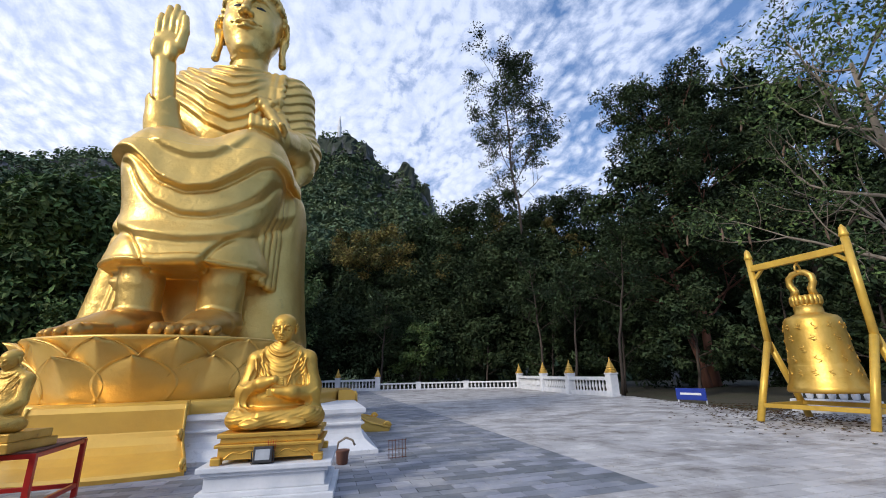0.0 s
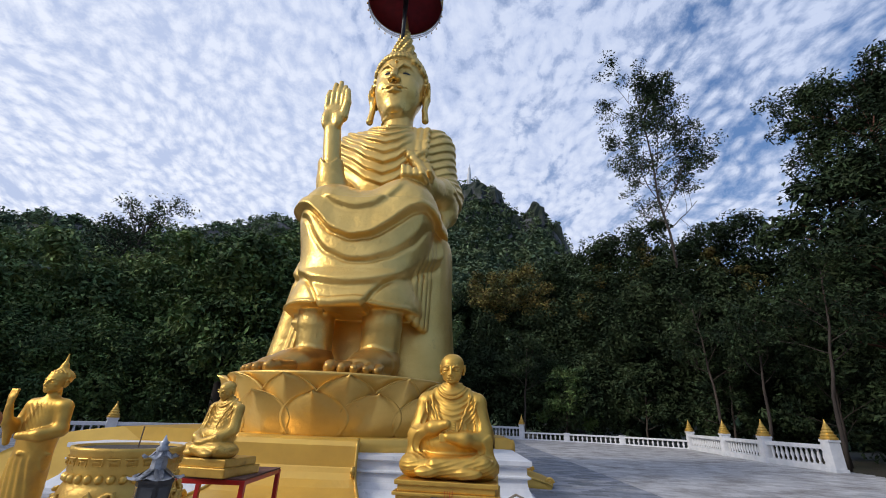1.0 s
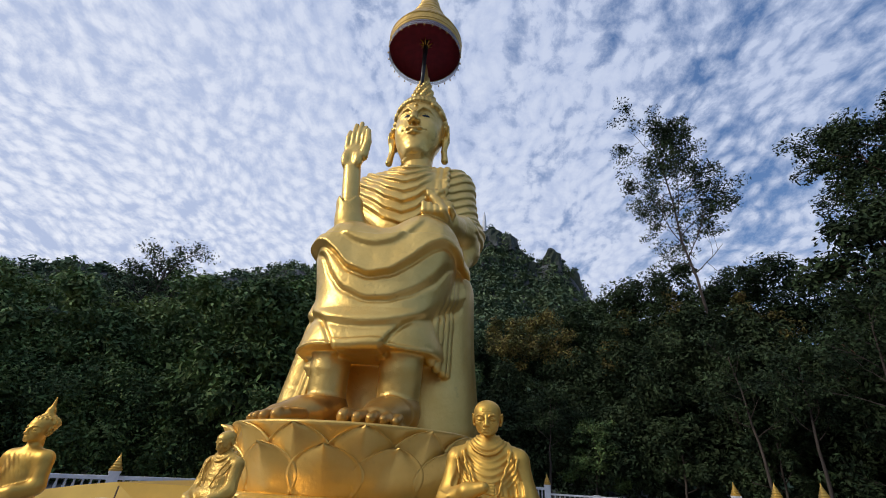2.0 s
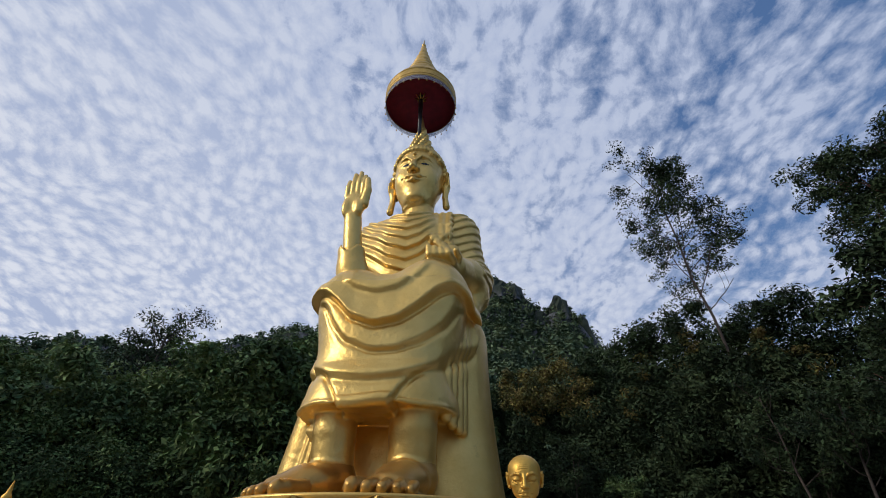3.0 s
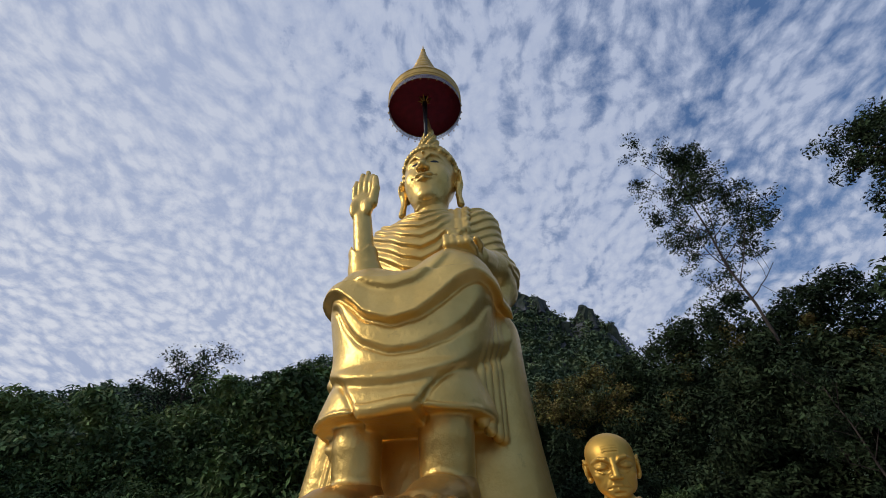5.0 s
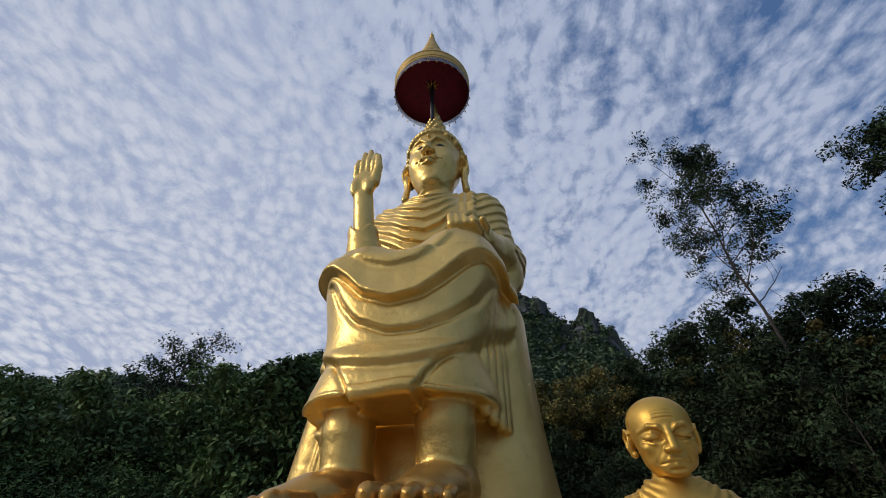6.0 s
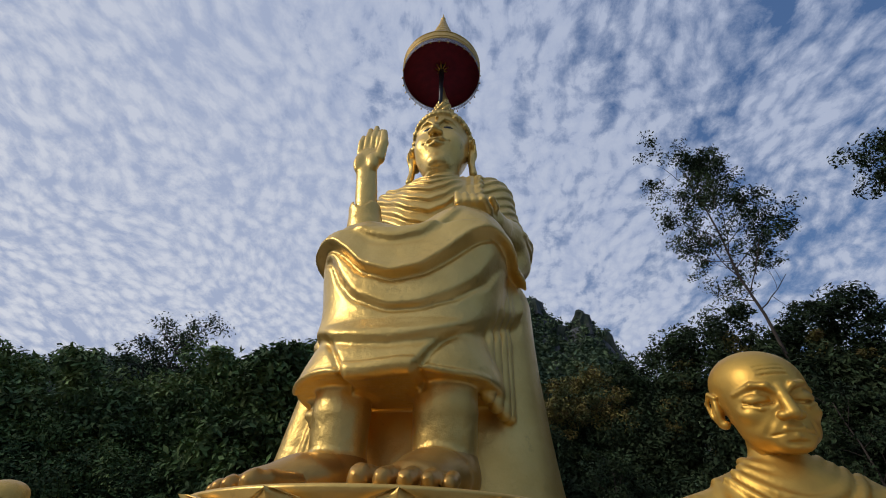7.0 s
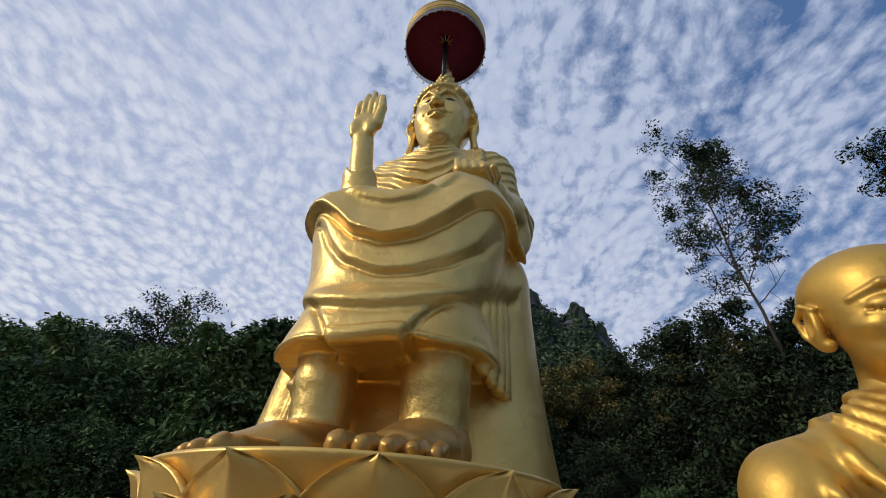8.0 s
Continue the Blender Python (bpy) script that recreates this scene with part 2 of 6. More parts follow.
BARK_PALE = material("pale_dry_bark", (0.26, 0.22, 0.17), 0.9, 0, (0.16, 0.13, 0.10), 3, bump=0.01, bump_scale=14, stretch=(1, 1, 0.25))
ROCK = material("limestone_rock", (0.10, 0.103, 0.112), 0.9, 0, (0.028, 0.032, 0.033), 0.10, (0.42, 0.58), bump=0.8, bump_scale=0.3, spots=(0.025, 0.036, 0.022), spot_scale=0.06, spot_range=(0.46, 0.56), stretch=(1, 1, 0.3))
SIGN_BLUE = material("blue_sign_enamel", (0.02, 0.05, 0.32), 0.35, 0, (0.02, 0.04, 0.26), 5)
POD = material("dry_seed_pod", (0.20, 0.13, 0.09), 0.8, 0, (0.12, 0.08, 0.05), 6)
GLASS_DARK = material("smoky_lamp_glass", (0.05, 0.055, 0.06), 0.12, 0, (0.09, 0.09, 0.09), 7)

# ---- mesh helpers ----


def mesh_of(name, verts, faces, mat, smooth=False):
    me = bpy.data.meshes.new(name)
    verts = np.asarray(verts, np.float32)
    if isinstance(faces, np.ndarray):
        k = faces.shape[1]
        me.vertices.add(len(verts)); me.vertices.foreach_set("co", verts.ravel())
        me.loops.add(faces.size); me.loops.foreach_set("vertex_index", faces.astype(np.int32).ravel())
        me.polygons.add(len(faces)); me.polygons.foreach_set("loop_start", np.arange(0, faces.size, k, dtype=np.int32))
        me.update(calc_edges=True)
        me.validate()
    else:
        me.from_pydata([tuple(map(float, v)) for v in verts], [], faces)
    me.materials.append(mat)
    if smooth:
        me.shade_smooth()
    else:
        me.shade_flat()
    return me


def from_bm(name, bm, mat, smooth=False):
    me = bpy.data.meshes.new(name)
    bmesh.ops.recalc_face_normals(bm, faces=bm.faces)
    bm.to_mesh(me); bm.free()
    me.materials.append(mat)
    if smooth:
        me.shade_smooth()
    return me


def thing(name, m, label, category, group="", kind=""):
    ob = new(name)
    ob.empty_display_size = 0.1
    ob.matrix_world = m
    return tagged(ob, label, category, group, kind)


def part(name, data, parent, label="", m=None):
    ob = new(name, data)
    ob.parent = parent
    if m is not None:
        ob.matrix_local = m
    if label:
        ob["label"] = label
    return ob


def bevel_box(x0, x1, y0, y1, z0, z1, b=0.02, bm=None):
    bm2 = bmesh.new()
    bmesh.ops.create_cube(bm2, size=1)
    for v in bm2.verts:
        v.co = Vector(((x0 + x1) / 2 + v.co.x * (x1 - x0), (y0 + y1) / 2 + v.co.y * (y1 - y0), (z0 + z1) / 2 + v.co.z * (z1 - z0)))
    if b:
        bmesh.ops.bevel(bm2, geom=bm2.edges[:], offset=b, segments=2, affect="EDGES", profile=0.6)
    if bm is None:
        return bm2
    me = bpy.data.meshes.new("tmp"); bm2.to_mesh(me); bm2.free(); bm.from_mesh(me); bpy.data.meshes.remove(me)
    return bm


def lathe(profile, sides=32, wobble=None, square=0.0):
    """A turned body from (radius, z) pairs, closed at both ends. square > 0 pushes the section towards a square."""
    bm = bmesh.new()
    rings = []
    for r, z in profile:
        ring = []
        for i in range(sides):
            a = 2 * math.pi * (i + 0.5) / sides
            k = 1.0
            if square:
                k = (1 - square) + square / max(abs(math.cos(a)), abs(math.sin(a)))
            if wobble:
                k *= wobble(a, z)
            ring.append(bm.verts.new((r * k * math.cos(a), r * k * math.sin(a), z)))
        rings.append(ring)
    for a, b in zip(rings, rings[1:]):
        for i in range(sides):
            bm.faces.new((a[i], a[(i + 1) % sides], b[(i + 1) % sides], b[i]))
    bm.faces.new(rings[0][::-1]); bm.faces.new(rings[-1])
    return bm


def tube(points, radii, sides=8, bm=None):
    """A tapered pipe along points."""
    bm = bm or bmesh.new()
    pts = [Vector(p) for p in points]
    rings, side = [], None
    for i, p in enumerate(pts):
        d = (pts[min(i + 1, len(pts) - 1)] - pts[max(i - 1, 0)]).normalized()
        if side is None:
            side = d.orthogonal().normalized()
        side = (side - d * side.dot(d)).normalized()
        up = d.cross(side)
        r = radii[i] if isinstance(radii, (list, tuple)) else radii
        rings.append([bm.verts.new(p + (side * math.cos(2 * math.pi * k / sides) + up * math.sin(2 * math.pi * k / sides)) * r) for k in range(sides)])
    for a, b in zip(rings, rings[1:]):
        for k in range(sides):
            bm.faces.new((a[k], a[(k + 1) % sides], b[(k + 1) % sides], b[k]))
    bm.faces.new(rings[0][::-1]); bm.faces.new(rings[-1])
    return bm


# ---- a small field modeller for the cast figures ----


class Field:
    """A distance field on a grid. Coordinates are (r, f, z): to the figure's left hand, forward, up. The mesh has y = -f."""

    def __init__(self, lo, hi, h):
        self.lo, self.h = np.array(lo, float), h
        self.n = np.ceil((np.array(hi) - lo) / h).astype(int) + 1
        self.d = np.full(self.n, 9.0, np.float32)

    def block(self, lo, hi):
        a = np.clip(np.floor((np.array(lo) - self.lo) / self.h).astype(int), 0, self.n - 1)
        b = np.clip(np.ceil((np.array(hi) - self.lo) / self.h).astype(int) + 1, 1, self.n)
        s = tuple(slice(i, j) for i, j in zip(a, b))
        g = [(self.lo[k] + self.h * np.arange(a[k], b[k])).astype(np.float32).reshape([-1 if q == k else 1 for q in range(3)]) for k in range(3)]
        return s, g

    def put(self, fn, lo, hi, k=0.1, cut=False, paint=None):
        pad = max(k, 2.5 * self.h) + 0.05
        s, (x, f, z) = self.block(np.array(lo) - pad, np.array(hi) + pad)
        if min(self.d[s].shape) == 0:
            return self
        new_d, old = fn(x, f, z), self.d[s]
        if cut:
            h = np.maximum(k - np.abs(old + new_d), 0) / k
            self.d[s] = np.maximum(old, -new_d) + h * h * k / 4
        else:
            h = np.maximum(k - np.abs(old - new_d), 0) / k
            self.d[s] = np.minimum(old, new_d) - h * h * k / 4
        return self

    def ball(self, c, r, k=0.1, tilt=(0, 0, 0), cut=False):
        c, r = np.array(c, float), np.array(r if np.ndim(r) else (r, r, r), float)
        m = np.array(Euler([radians(a) for a in tilt]).to_matrix().transposed())
        big = r.max() if any(tilt) else r

        def fn(x, f, z):
            q = [m[i, 0] * (x - c[0]) + m[i, 1] * (f - c[1]) + m[i, 2] * (z - c[2]) for i in range(3)]
            k0 = np.sqrt(sum((q[i] / r[i]) ** 2 for i in range(3)))
            k1 = np.sqrt(sum((q[i] / r[i] ** 2) ** 2 for i in range(3))) + 1e-6
            return k0 * (k0 - 1) / k1
        return self.put(fn, c - big, c + big, k, cut)

    def rod(self, a, b, ra, rb=None, k=0.1, cut=False, flat=(1, 1, 1)):
        a, b, rb = np.array(a, float), np.array(b, float), ra if rb is None else rb
        fl = np.array(flat, float)
        ab = (b - a) / fl
        L = ab @ ab + 1e-9

        def fn(x, f, z):
            p = ((x - a[0]) / fl[0], (f - a[1]) / fl[1], (z - a[2]) / fl[2])
            t = np.clip((p[0] * ab[0] + p[1] * ab[1] + p[2] * ab[2]) / L, 0, 1)
            return np.sqrt((p[0] - ab[0] * t) ** 2 + (p[1] - ab[1] * t) ** 2 + (p[2] - ab[2] * t) ** 2) - (ra + (rb - ra) * t)
        m = max(ra, rb) * fl.max()
        return self.put(fn, np.minimum(a, b) - m, np.maximum(a, b) + m, k, cut)

    def chain(self, pts, radii, k=0.1, cut=False, flat=(1, 1, 1)):
        for i in range(len(pts) - 1):
            ra, rb = (radii[i], radii[i + 1]) if np.ndim(radii) else (radii, radii)
            self.rod(pts[i], pts[i + 1], ra, rb, k, cut, flat)
        return self

    def pillar(self, z0, z1, cx, cf, w, dpt, p=2.6, k=0.1, edge=0.1, cut=False):
        """A vertical body with a superellipse section; w and dpt are functions of z."""
        wm = max(w(z) for z in np.linspace(z0, z1, 20)); dm = max(dpt(z) for z in np.linspace(z0, z1, 20))

        def fn(x, f, z):
            ww, dd, c1, c2 = (np.vectorize(q, otypes=[np.float32])(z) if callable(q) else q for q in (w, dpt, cx, cf))
            rad = ((np.abs((x - c1) / ww)) ** p + (np.abs((f - c2) / dd)) ** p) ** (1 / p)
            side = (rad - 1) * np.minimum(ww, dd)
            cap = np.maximum(z0 - z, z - z1) + 0 * side
            h = np.maximum(edge - np.abs(side - cap), 0) / edge
            return np.maximum(side, cap) + h * h * edge / 4
        c1, c2 = (cx(z0) if callable(cx) else cx), (cf(z0) if callable(cf) else cf)
        return self.put(fn, (c1 - wm - 0.6, c2 - dm - 0.6, z0), (c1 + wm + 0.6, c2 + dm + 0.6, z1), k, cut)

    def raise_by(self, fn, lo, hi):
        """Push the surface out by fn(x, f, z)."""
        s, (x, f, z) = self.block(lo, hi)
        self.d[s] -= fn(x, f, z).astype(np.float32)
        return self

    def smooth(self, rounds=1):
        for _ in range(rounds):
            for ax in range(3):
                p = np.pad(self.d, [(1, 1) if q == ax else (0, 0) for q in range(3)], mode="edge")
                lo = [slice(None)] * 3; mi = [slice(None)] * 3; hi = [slice(None)] * 3
                lo[ax], mi[ax], hi[ax] = slice(0, -2), slice(1, -1), slice(2, None)
                self.d = 0.25 * p[tuple(lo)] + 0.5 * p[tuple(mi)] + 0.25 * p[tuple(hi)]
        return self

    def net(self):
        """Surface nets: vertices and quads of the zero surface."""
        d = self.d
        ins = d < 0
        n = self.n
        cell = np.zeros(n - 1, np.uint8)
        for i in range(8):
            cell += ins[(i & 1):n[0] - 1 + (i & 1), (i >> 1 & 1):n[1] - 1 + (i >> 1 & 1), (i >> 2):n[2] - 1 + (i >> 2)]
        act = np.argwhere((cell > 0) & (cell < 8))
        idx = np.full(n - 1, -1, np.int64)
        idx[tuple(act.T)] = np.arange(len(act))
        corner = np.array([[i & 1, i >> 1 & 1, i >> 2] for i in range(8)])
        val = np.stack([d[tuple((act + c).T)] for c in corner], 1)
        acc, cnt = np.zeros((len(act), 3)), np.zeros(len(act))
        for a in range(8):
            for b in range(a + 1, 8):
                if bin(a ^ b).count("1") != 1:
                    continue
                va, vb = val[:, a], val[:, b]
                hit = (va < 0) != (vb < 0)
                t = np.where(hit, va / np.where(hit, va - vb, 1), 0)[:, None]
                acc += np.where(hit[:, None], corner[a] + (corner[b] - corner[a]) * t, 0); cnt += hit
        v = self.lo + self.h * (act + acc / cnt[:, None])
        faces = []
        for ax in range(3):
            u, w = (ax + 1) % 3, (ax + 2) % 3
            s0, s1 = [slice(1, -1)] * 3, [slice(1, -1)] * 3
            s0[ax], s1[ax] = slice(0, n[ax] - 1), slice(1, n[ax])
            a, b = ins[tuple(s0)], ins[tuple(s1)]
            for flip, m in ((False, a & ~b), (True, b & ~a)):
                e = np.argwhere(m)
                if not len(e):
                    continue
                e[:, u] += 1; e[:, w] += 1
                eu, ew = np.eye(3, dtype=int)[u], np.eye(3, dtype=int)[w]
                q = np.stack([idx[tuple((e - eu - ew).T)], idx[tuple((e - ew).T)], idx[tuple(e.T)], idx[tuple((e - eu).T)]], 1)
                faces.append(q[:, ::-1] if flip else q)
        q = np.concatenate(faces)
        v[:, 1] *= -1
        return v, q[:, ::-1]


def figure_mesh(name, fields, mat, turn=0.0, pivot=(0, 0), nod=0.0, nape=(0, 0)):
    """One mesh from several fields; the last one (the head) may be turned about an upright axis."""
    vs, fs, at = [], [], 0
    for fd in fields:
        v, q = fd.net()
        if turn and fd is fields[-1]:
            c, sn = math.cos(radians(turn)), math.sin(radians(turn))
            dx, dy = v[:, 0] - pivot[0], v[:, 1] - pivot[1]
            v[:, 0], v[:, 1] = pivot[0] + c * dx - sn * dy, pivot[1] + sn * dx + c * dy
        if nod and fd is fields[-1]:
            c, sn = math.cos(radians(nod)), math.sin(radians(nod))
            dy, dz = v[:, 1] - nape[0], v[:, 2] - nape[1]
            v[:, 1], v[:, 2] = nape[0] + c * dy - sn * dz, nape[1] + sn * dy + c * dz
        vs.append(v); fs.append(q + at); at += len(v)
    return mesh_of(name, np.concatenate(vs), np.concatenate(fs), mat, True)


def line(pts):
    """A smooth curve z = g(r) through a few knots."""
    px, pz = np.array(pts, float).T
    xs = np.linspace(px[0], px[-1], 240)
    zs = np.interp(xs, px, pz)
    zs = np.convolve(np.pad(zs, 12, mode="reflect", reflect_type="odd"), np.hanning(25) / np.hanning(25).sum(), "valid")
    return lambda x: np.interp(x, xs, zs)


def fold(field, g, amp, lo, hi, soft=0.07, fall=0.5, fade=None, groove=0.0, deep=0.07):
    """A layer of cloth whose lower edge follows z = g(r): thick at the edge, thinning upwards, with a sharp step and a groove below."""
    def fn(x, f, z):
        slope = (g(x + 0.04) - g(x - 0.04)) / 0.08
        e = (z - g(x)) / np.sqrt(1 + slope ** 2)
        h = amp / (1 + np.exp(np.clip(-e / soft, -40, 40))) * np.exp(-np.maximum(e, 0) / fall)
        h = h - groove * np.exp(-((e + deep * 0.9) / deep) ** 2)
        if fade:
            h = h * np.clip((x - fade[0]) / 0.3, 0, 1) * np.clip((fade[1] - x) / 0.3, 0, 1)
        return h + 0 * f
    field.raise_by(fn, lo, hi)

# ---- the great seated statue ----
B = pose(-7.75, 14.6, 0, 0, 0, 17)


def great_statue():
    a = Field((-3.7, -3.0, 1.95), (3.5, 6.5, 13.9), 0.040)
    # seat block: a plain cloth-covered front with flaring sides and a few long soft folds
    a.pillar(2.0, 7.05, lambda z: 0.26 - 0.12 * max(0, (5.5 - z) / 3.5), 0.3, lambda z: 2.36 + 0.42 * max(0, (5.8 - z) / 3.8) ** 1.5, lambda z: 2.25 + 0.25 * max(0, (4 - z) / 2) ** 1.5, 4.2, 0.1, 0.5)
    a.rod((-2.28, 2.0, 2.0), (-1.72, 2.2, 5.6), 0.55, 0.35, 0.5)
    for x0, x1, f0 in ((-2.05, -1.62, 2.62), (-1.85, -1.50, 2.66)):
        a.rod((x0, f0, 2.1), (x1, f0, 4.6), 0.075, 0.05, 0.10)
    # shins: full, nearly straight columns
    a.chain([(-0.92, 3.38, 5.0), (-0.90, 3.42, 3.6), (-0.86, 3.40, 2.6)], [0.50, 0.48, 0.45], 0.04)
    a.chain([(0.90, 3.40, 5.0), (0.88, 3.44, 3.6), (0.86, 3.40, 2.6)], [0.55, 0.53, 0.50], 0.04)
    a.chain([(-1.05, 2.52, 4.0), (1.1, 2.52, 4.02)], 0.06, 0.05)
    a.rod((0.28, 2.60, 3.3), (0.20, 2.62, 2.7), 0.05, 0.05, 0.05, cut=True)
    # drape over the shins, and thighs
    a.pillar(3.98, 7.0, lambda z: -0.03 + 0.03 * (z - 4), 2.55, lambda z: 1.56 + 0.24 * (z - 4) / 3 + 0.34 * math.exp(-((z - 4.0) / 0.7) ** 2), lambda z: 1.68 + 0.14 * math.exp(-((z - 4.0) / 0.5) ** 2) - 0.03 * (z - 4), 2.7, 0.06, 0.05)
    a.rod((-0.85, 0.2, 7.1), (-0.92, 3.0, 7.05), 1.0, 0.96, 0.5)
    a.rod((1.1, 0.2, 7.2), (1.14, 3.0, 7.22), 1.0, 0.99, 0.5)
    a.ball((0.1, 2.6, 6.9), (1.5, 1.25, 0.95), 0.5)
    a.ball((0.1, 2.9, 6.2), (1.7, 1.1, 1.1), 0.6)
    # side falls of cloth by the left knee, and the small gathered end by the right shin
    for i, (x, f0, zb) in enumerate(((1.58, 3.25, 3.94), (1.70, 3.0, 3.84), (1.82, 2.75, 3.78), (1.90, 2.5, 3.78))):
        a.chain([(x, f0, zb), (x + 0.04, f0 - 0.05, 5.0), (x + 0.10, f0 - 0.1, 6.6)], [0.14, 0.13, 0.12], 0.03)
    for i in range(4):
        a.chain([(-1.62 + 0.10 * (i % 2), 3.1, 4.0 - 0.14 * i), (-1.25, 3.35, 3.95 - 0.15 * i), (-1.1, 3.2, 3.9 - 0.13 * i)], 0.10, 0.06)
    # torso, neck, arms
    a.ball((0.15, 0.0, 10.0), (1.95, 1.35, 2.45), 0.4)
    a.chain([(-1.35, -0.1, 11.45), (0.1, -0.25, 11.60), (1.6, -0.1, 11.65)], [0.78, 0.80, 0.84], 0.4)
    a.ball((0.05, 0.40, 10.85), (1.5, 1.05, 1.25), 0.5)
    a.rod((0.15, -0.2, 12.3), (0.12, -0.25, 13.85), 0.66, 0.56, 0.16)
    a.rod((1.80, -0.15, 11.5), (2.10, 0.1, 9.3), 0.74, 0.70, 0.4)
    a.chain([(2.15, 0.1, 9.2), (2.05, 1.3, 8.75), (1.75, 2.6, 8.35)], [0.76, 0.6, 0.42], 0.3)
    a.chain([(2.35, 0.4, 9.2), (2.30, 0.9, 8.2), (2.2, 1.5, 7.4)], [0.5, 0.42, 0.22], 0.3)
    a.rod((-1.55, -0.1, 11.4), (-1.62, 0.25, 9.3), 0.68, 0.62, 0.4)
    a.chain([(-1.6, 0.4, 9.0), (-1.45, 1.6, 8.5), (-1.35, 2.45, 8.35)], [0.62, 0.6, 0.5], 0.3)
    # raised forearm in its open sleeve, and hand
    a.chain([(-1.32, 2.42, 7.9), (-1.42, 2.56, 8.6), (-1.47, 2.62, 9.1)], [0.46, 0.42, 0.43], 0.15)
    a.rod((-1.46, 2.62, 9.1), (-1.50, 2.68, 9.9), 0.34, 0.40, 0.03, cut=True)
    a.ball((-1.47, 2.95, 9.45), (0.26, 0.45, 0.48), 0.03, cut=True)
    a.chain([(-1.36, 2.5, 8.0), (-1.46, 2.62, 9.2), (-1.57, 2.72, 10.45)], [0.33, 0.30, 0.29], 0.02)
    a.ball((-1.60, 2.78, 10.98), (0.40, 0.19, 0.60), 0.10)
    a.ball((-1.36, 2.93, 10.80), (0.17, 0.15, 0.36), 0.10)
    a.ball((-1.80, 2.92, 10.78), (0.14, 0.12, 0.34), 0.10)
    for x0, x1, top in ((-1.87, -1.86, 12.20), (-1.69, -1.68, 12.53), (-1.51, -1.49, 12.62), (-1.335, -1.31, 12.42)):
        a.chain([(x0, 2.80, 11.35), ((x0 + x1) / 2, 2.85, (11.35 + top) / 2), (x1, 2.78, top - 0.1)], [0.100, 0.096, 0.082], 0.008)
        for u in (0.30, 0.62):
            zz = 11.35 + (top - 11.35) * u
            a.rod((x0 - 0.10, 2.95, zz), (x0 + 0.12, 2.95, zz), 0.018, 0.018, 0.02, cut=True)
    a.chain([(-1.22, 2.90, 10.9), (-1.10, 3.0, 11.45), (-1.14, 3.0, 11.95)], [0.17, 0.13, 0.10], 0.04)
    # creases of the palm
    a.chain([(-1.30, 2.985, 11.15), (-1.55, 3.0, 11.05), (-1.62, 2.99, 10.7)], 0.020, 0.02, cut=True)
    # left hand, palm up, on the knee
    a.ball((1.55, 3.0, 8.16), (0.36, 0.55, 0.13), 0.12, (8, 0, 8))
    for i in range(4):
        x = 1.15 + 0.18 * i
        a.chain([(x + 0.1, 3.25, 8.2), (x, 3.5, 8.28), (x - 0.04, 3.5, 8.56 - 0.05 * i)], [0.11, 0.095, 0.07], 0.04)
    a.chain([(1.85, 2.9, 8.3), (1.95, 3.1, 8.42), (1.9, 3.3, 8.5)], [0.12, 0.10, 0.08], 0.05)
    # sash over the left shoulder with its gathered ends
    for x in (0.92, 1.18, 1.44):
        a.chain([(x + 0.05, 0.0, 12.42), (x + 0.04, 0.72, 12.05), (x + 0.05, 1.12, 11.2), (x + 0.08, 1.32, 10.6)], [0.09, 0.12, 0.13, 0.12], 0.06, flat=(1, 0.6, 1))
    a.chain([(0.85, 1.36, 10.52), (1.0, 1.46, 10.42), (1.15, 1.38, 10.52), (1.32, 1.46, 10.42), (1.5, 1.36, 10.6)], 0.09, 0.04)
    a.chain([(1.0, 1.35, 10.4), (1.3, 1.55, 9.9), (1.65, 1.85, 9.2), (1.9, 2.2, 8.6)], [0.16, 0.17, 0.17, 0.16], 0.15)
    a.chain([(1.4, 1.25, 10.4), (1.65, 1.5, 9.8), (1.95, 1.8, 9.0)], [0.13, 0.15, 0.14], 0.12)
    # feet: sole, low instep, toes with nails
    for hx, hf, tx, tf, side in ((-0.86, 3.4, -1.42, 4.72, 1), (0.86, 3.4, 0.72, 5.10, -1)):
        way = np.array((tx - hx, tf - hf)) / math.hypot(tx - hx, tf - hf)
        across = np.array((way[1], -way[0])) * side
        a.chain([(hx, hf, 2.66), (hx * 0.6 + tx * 0.4, hf * 0.55 + tf * 0.45, 2.54), (tx, tf - 0.25, 2.38)], [0.50, 0.46, 0.36], 0.16, flat=(1.1, 1, 0.75))
        a.chain([(hx, hf - 0.1, 2.2), (tx, tf - 0.25, 2.2)], [0.46, 0.58], 0.15, flat=(1, 1, 0.38))
        for i in range(5):
            off, reach, r = (0.46, 0.17, -0.08, -0.31, -0.51)[i], (0.20, 0.26, 0.22, 0.13, 0.0)[i], (0.160, 0.128, 0.120, 0.112, 0.100)[i]
            root = np.array((tx, tf)) + across * off * 0.88 - way * 0.30
            mid = np.array((tx, tf)) + across * off + way * reach
            tip, nail, knuckle = mid + way * 0.20, mid + way * 0.24, mid + way * 0.06
            a.chain([(*root, 2.40), (*mid, 2.36), (*tip, 2.19 + r * 0.75)], [r, r * 0.98, r * 0.90], 0.03, flat=(0.94, 0.94, 0.95))
            a.ball((*nail, 2.19 + r * 1.42), (r * 0.66, r * 0.80, r * 0.26), 0.008, (-38, 0, math.degrees(math.atan2(-way[0], way[1]))))
            a.rod((*(knuckle - across * r), 2.36 + r * 0.86), (*(knuckle + across * r), 2.36 + r * 0.86), 0.014, 0.014, 0.02, cut=True)
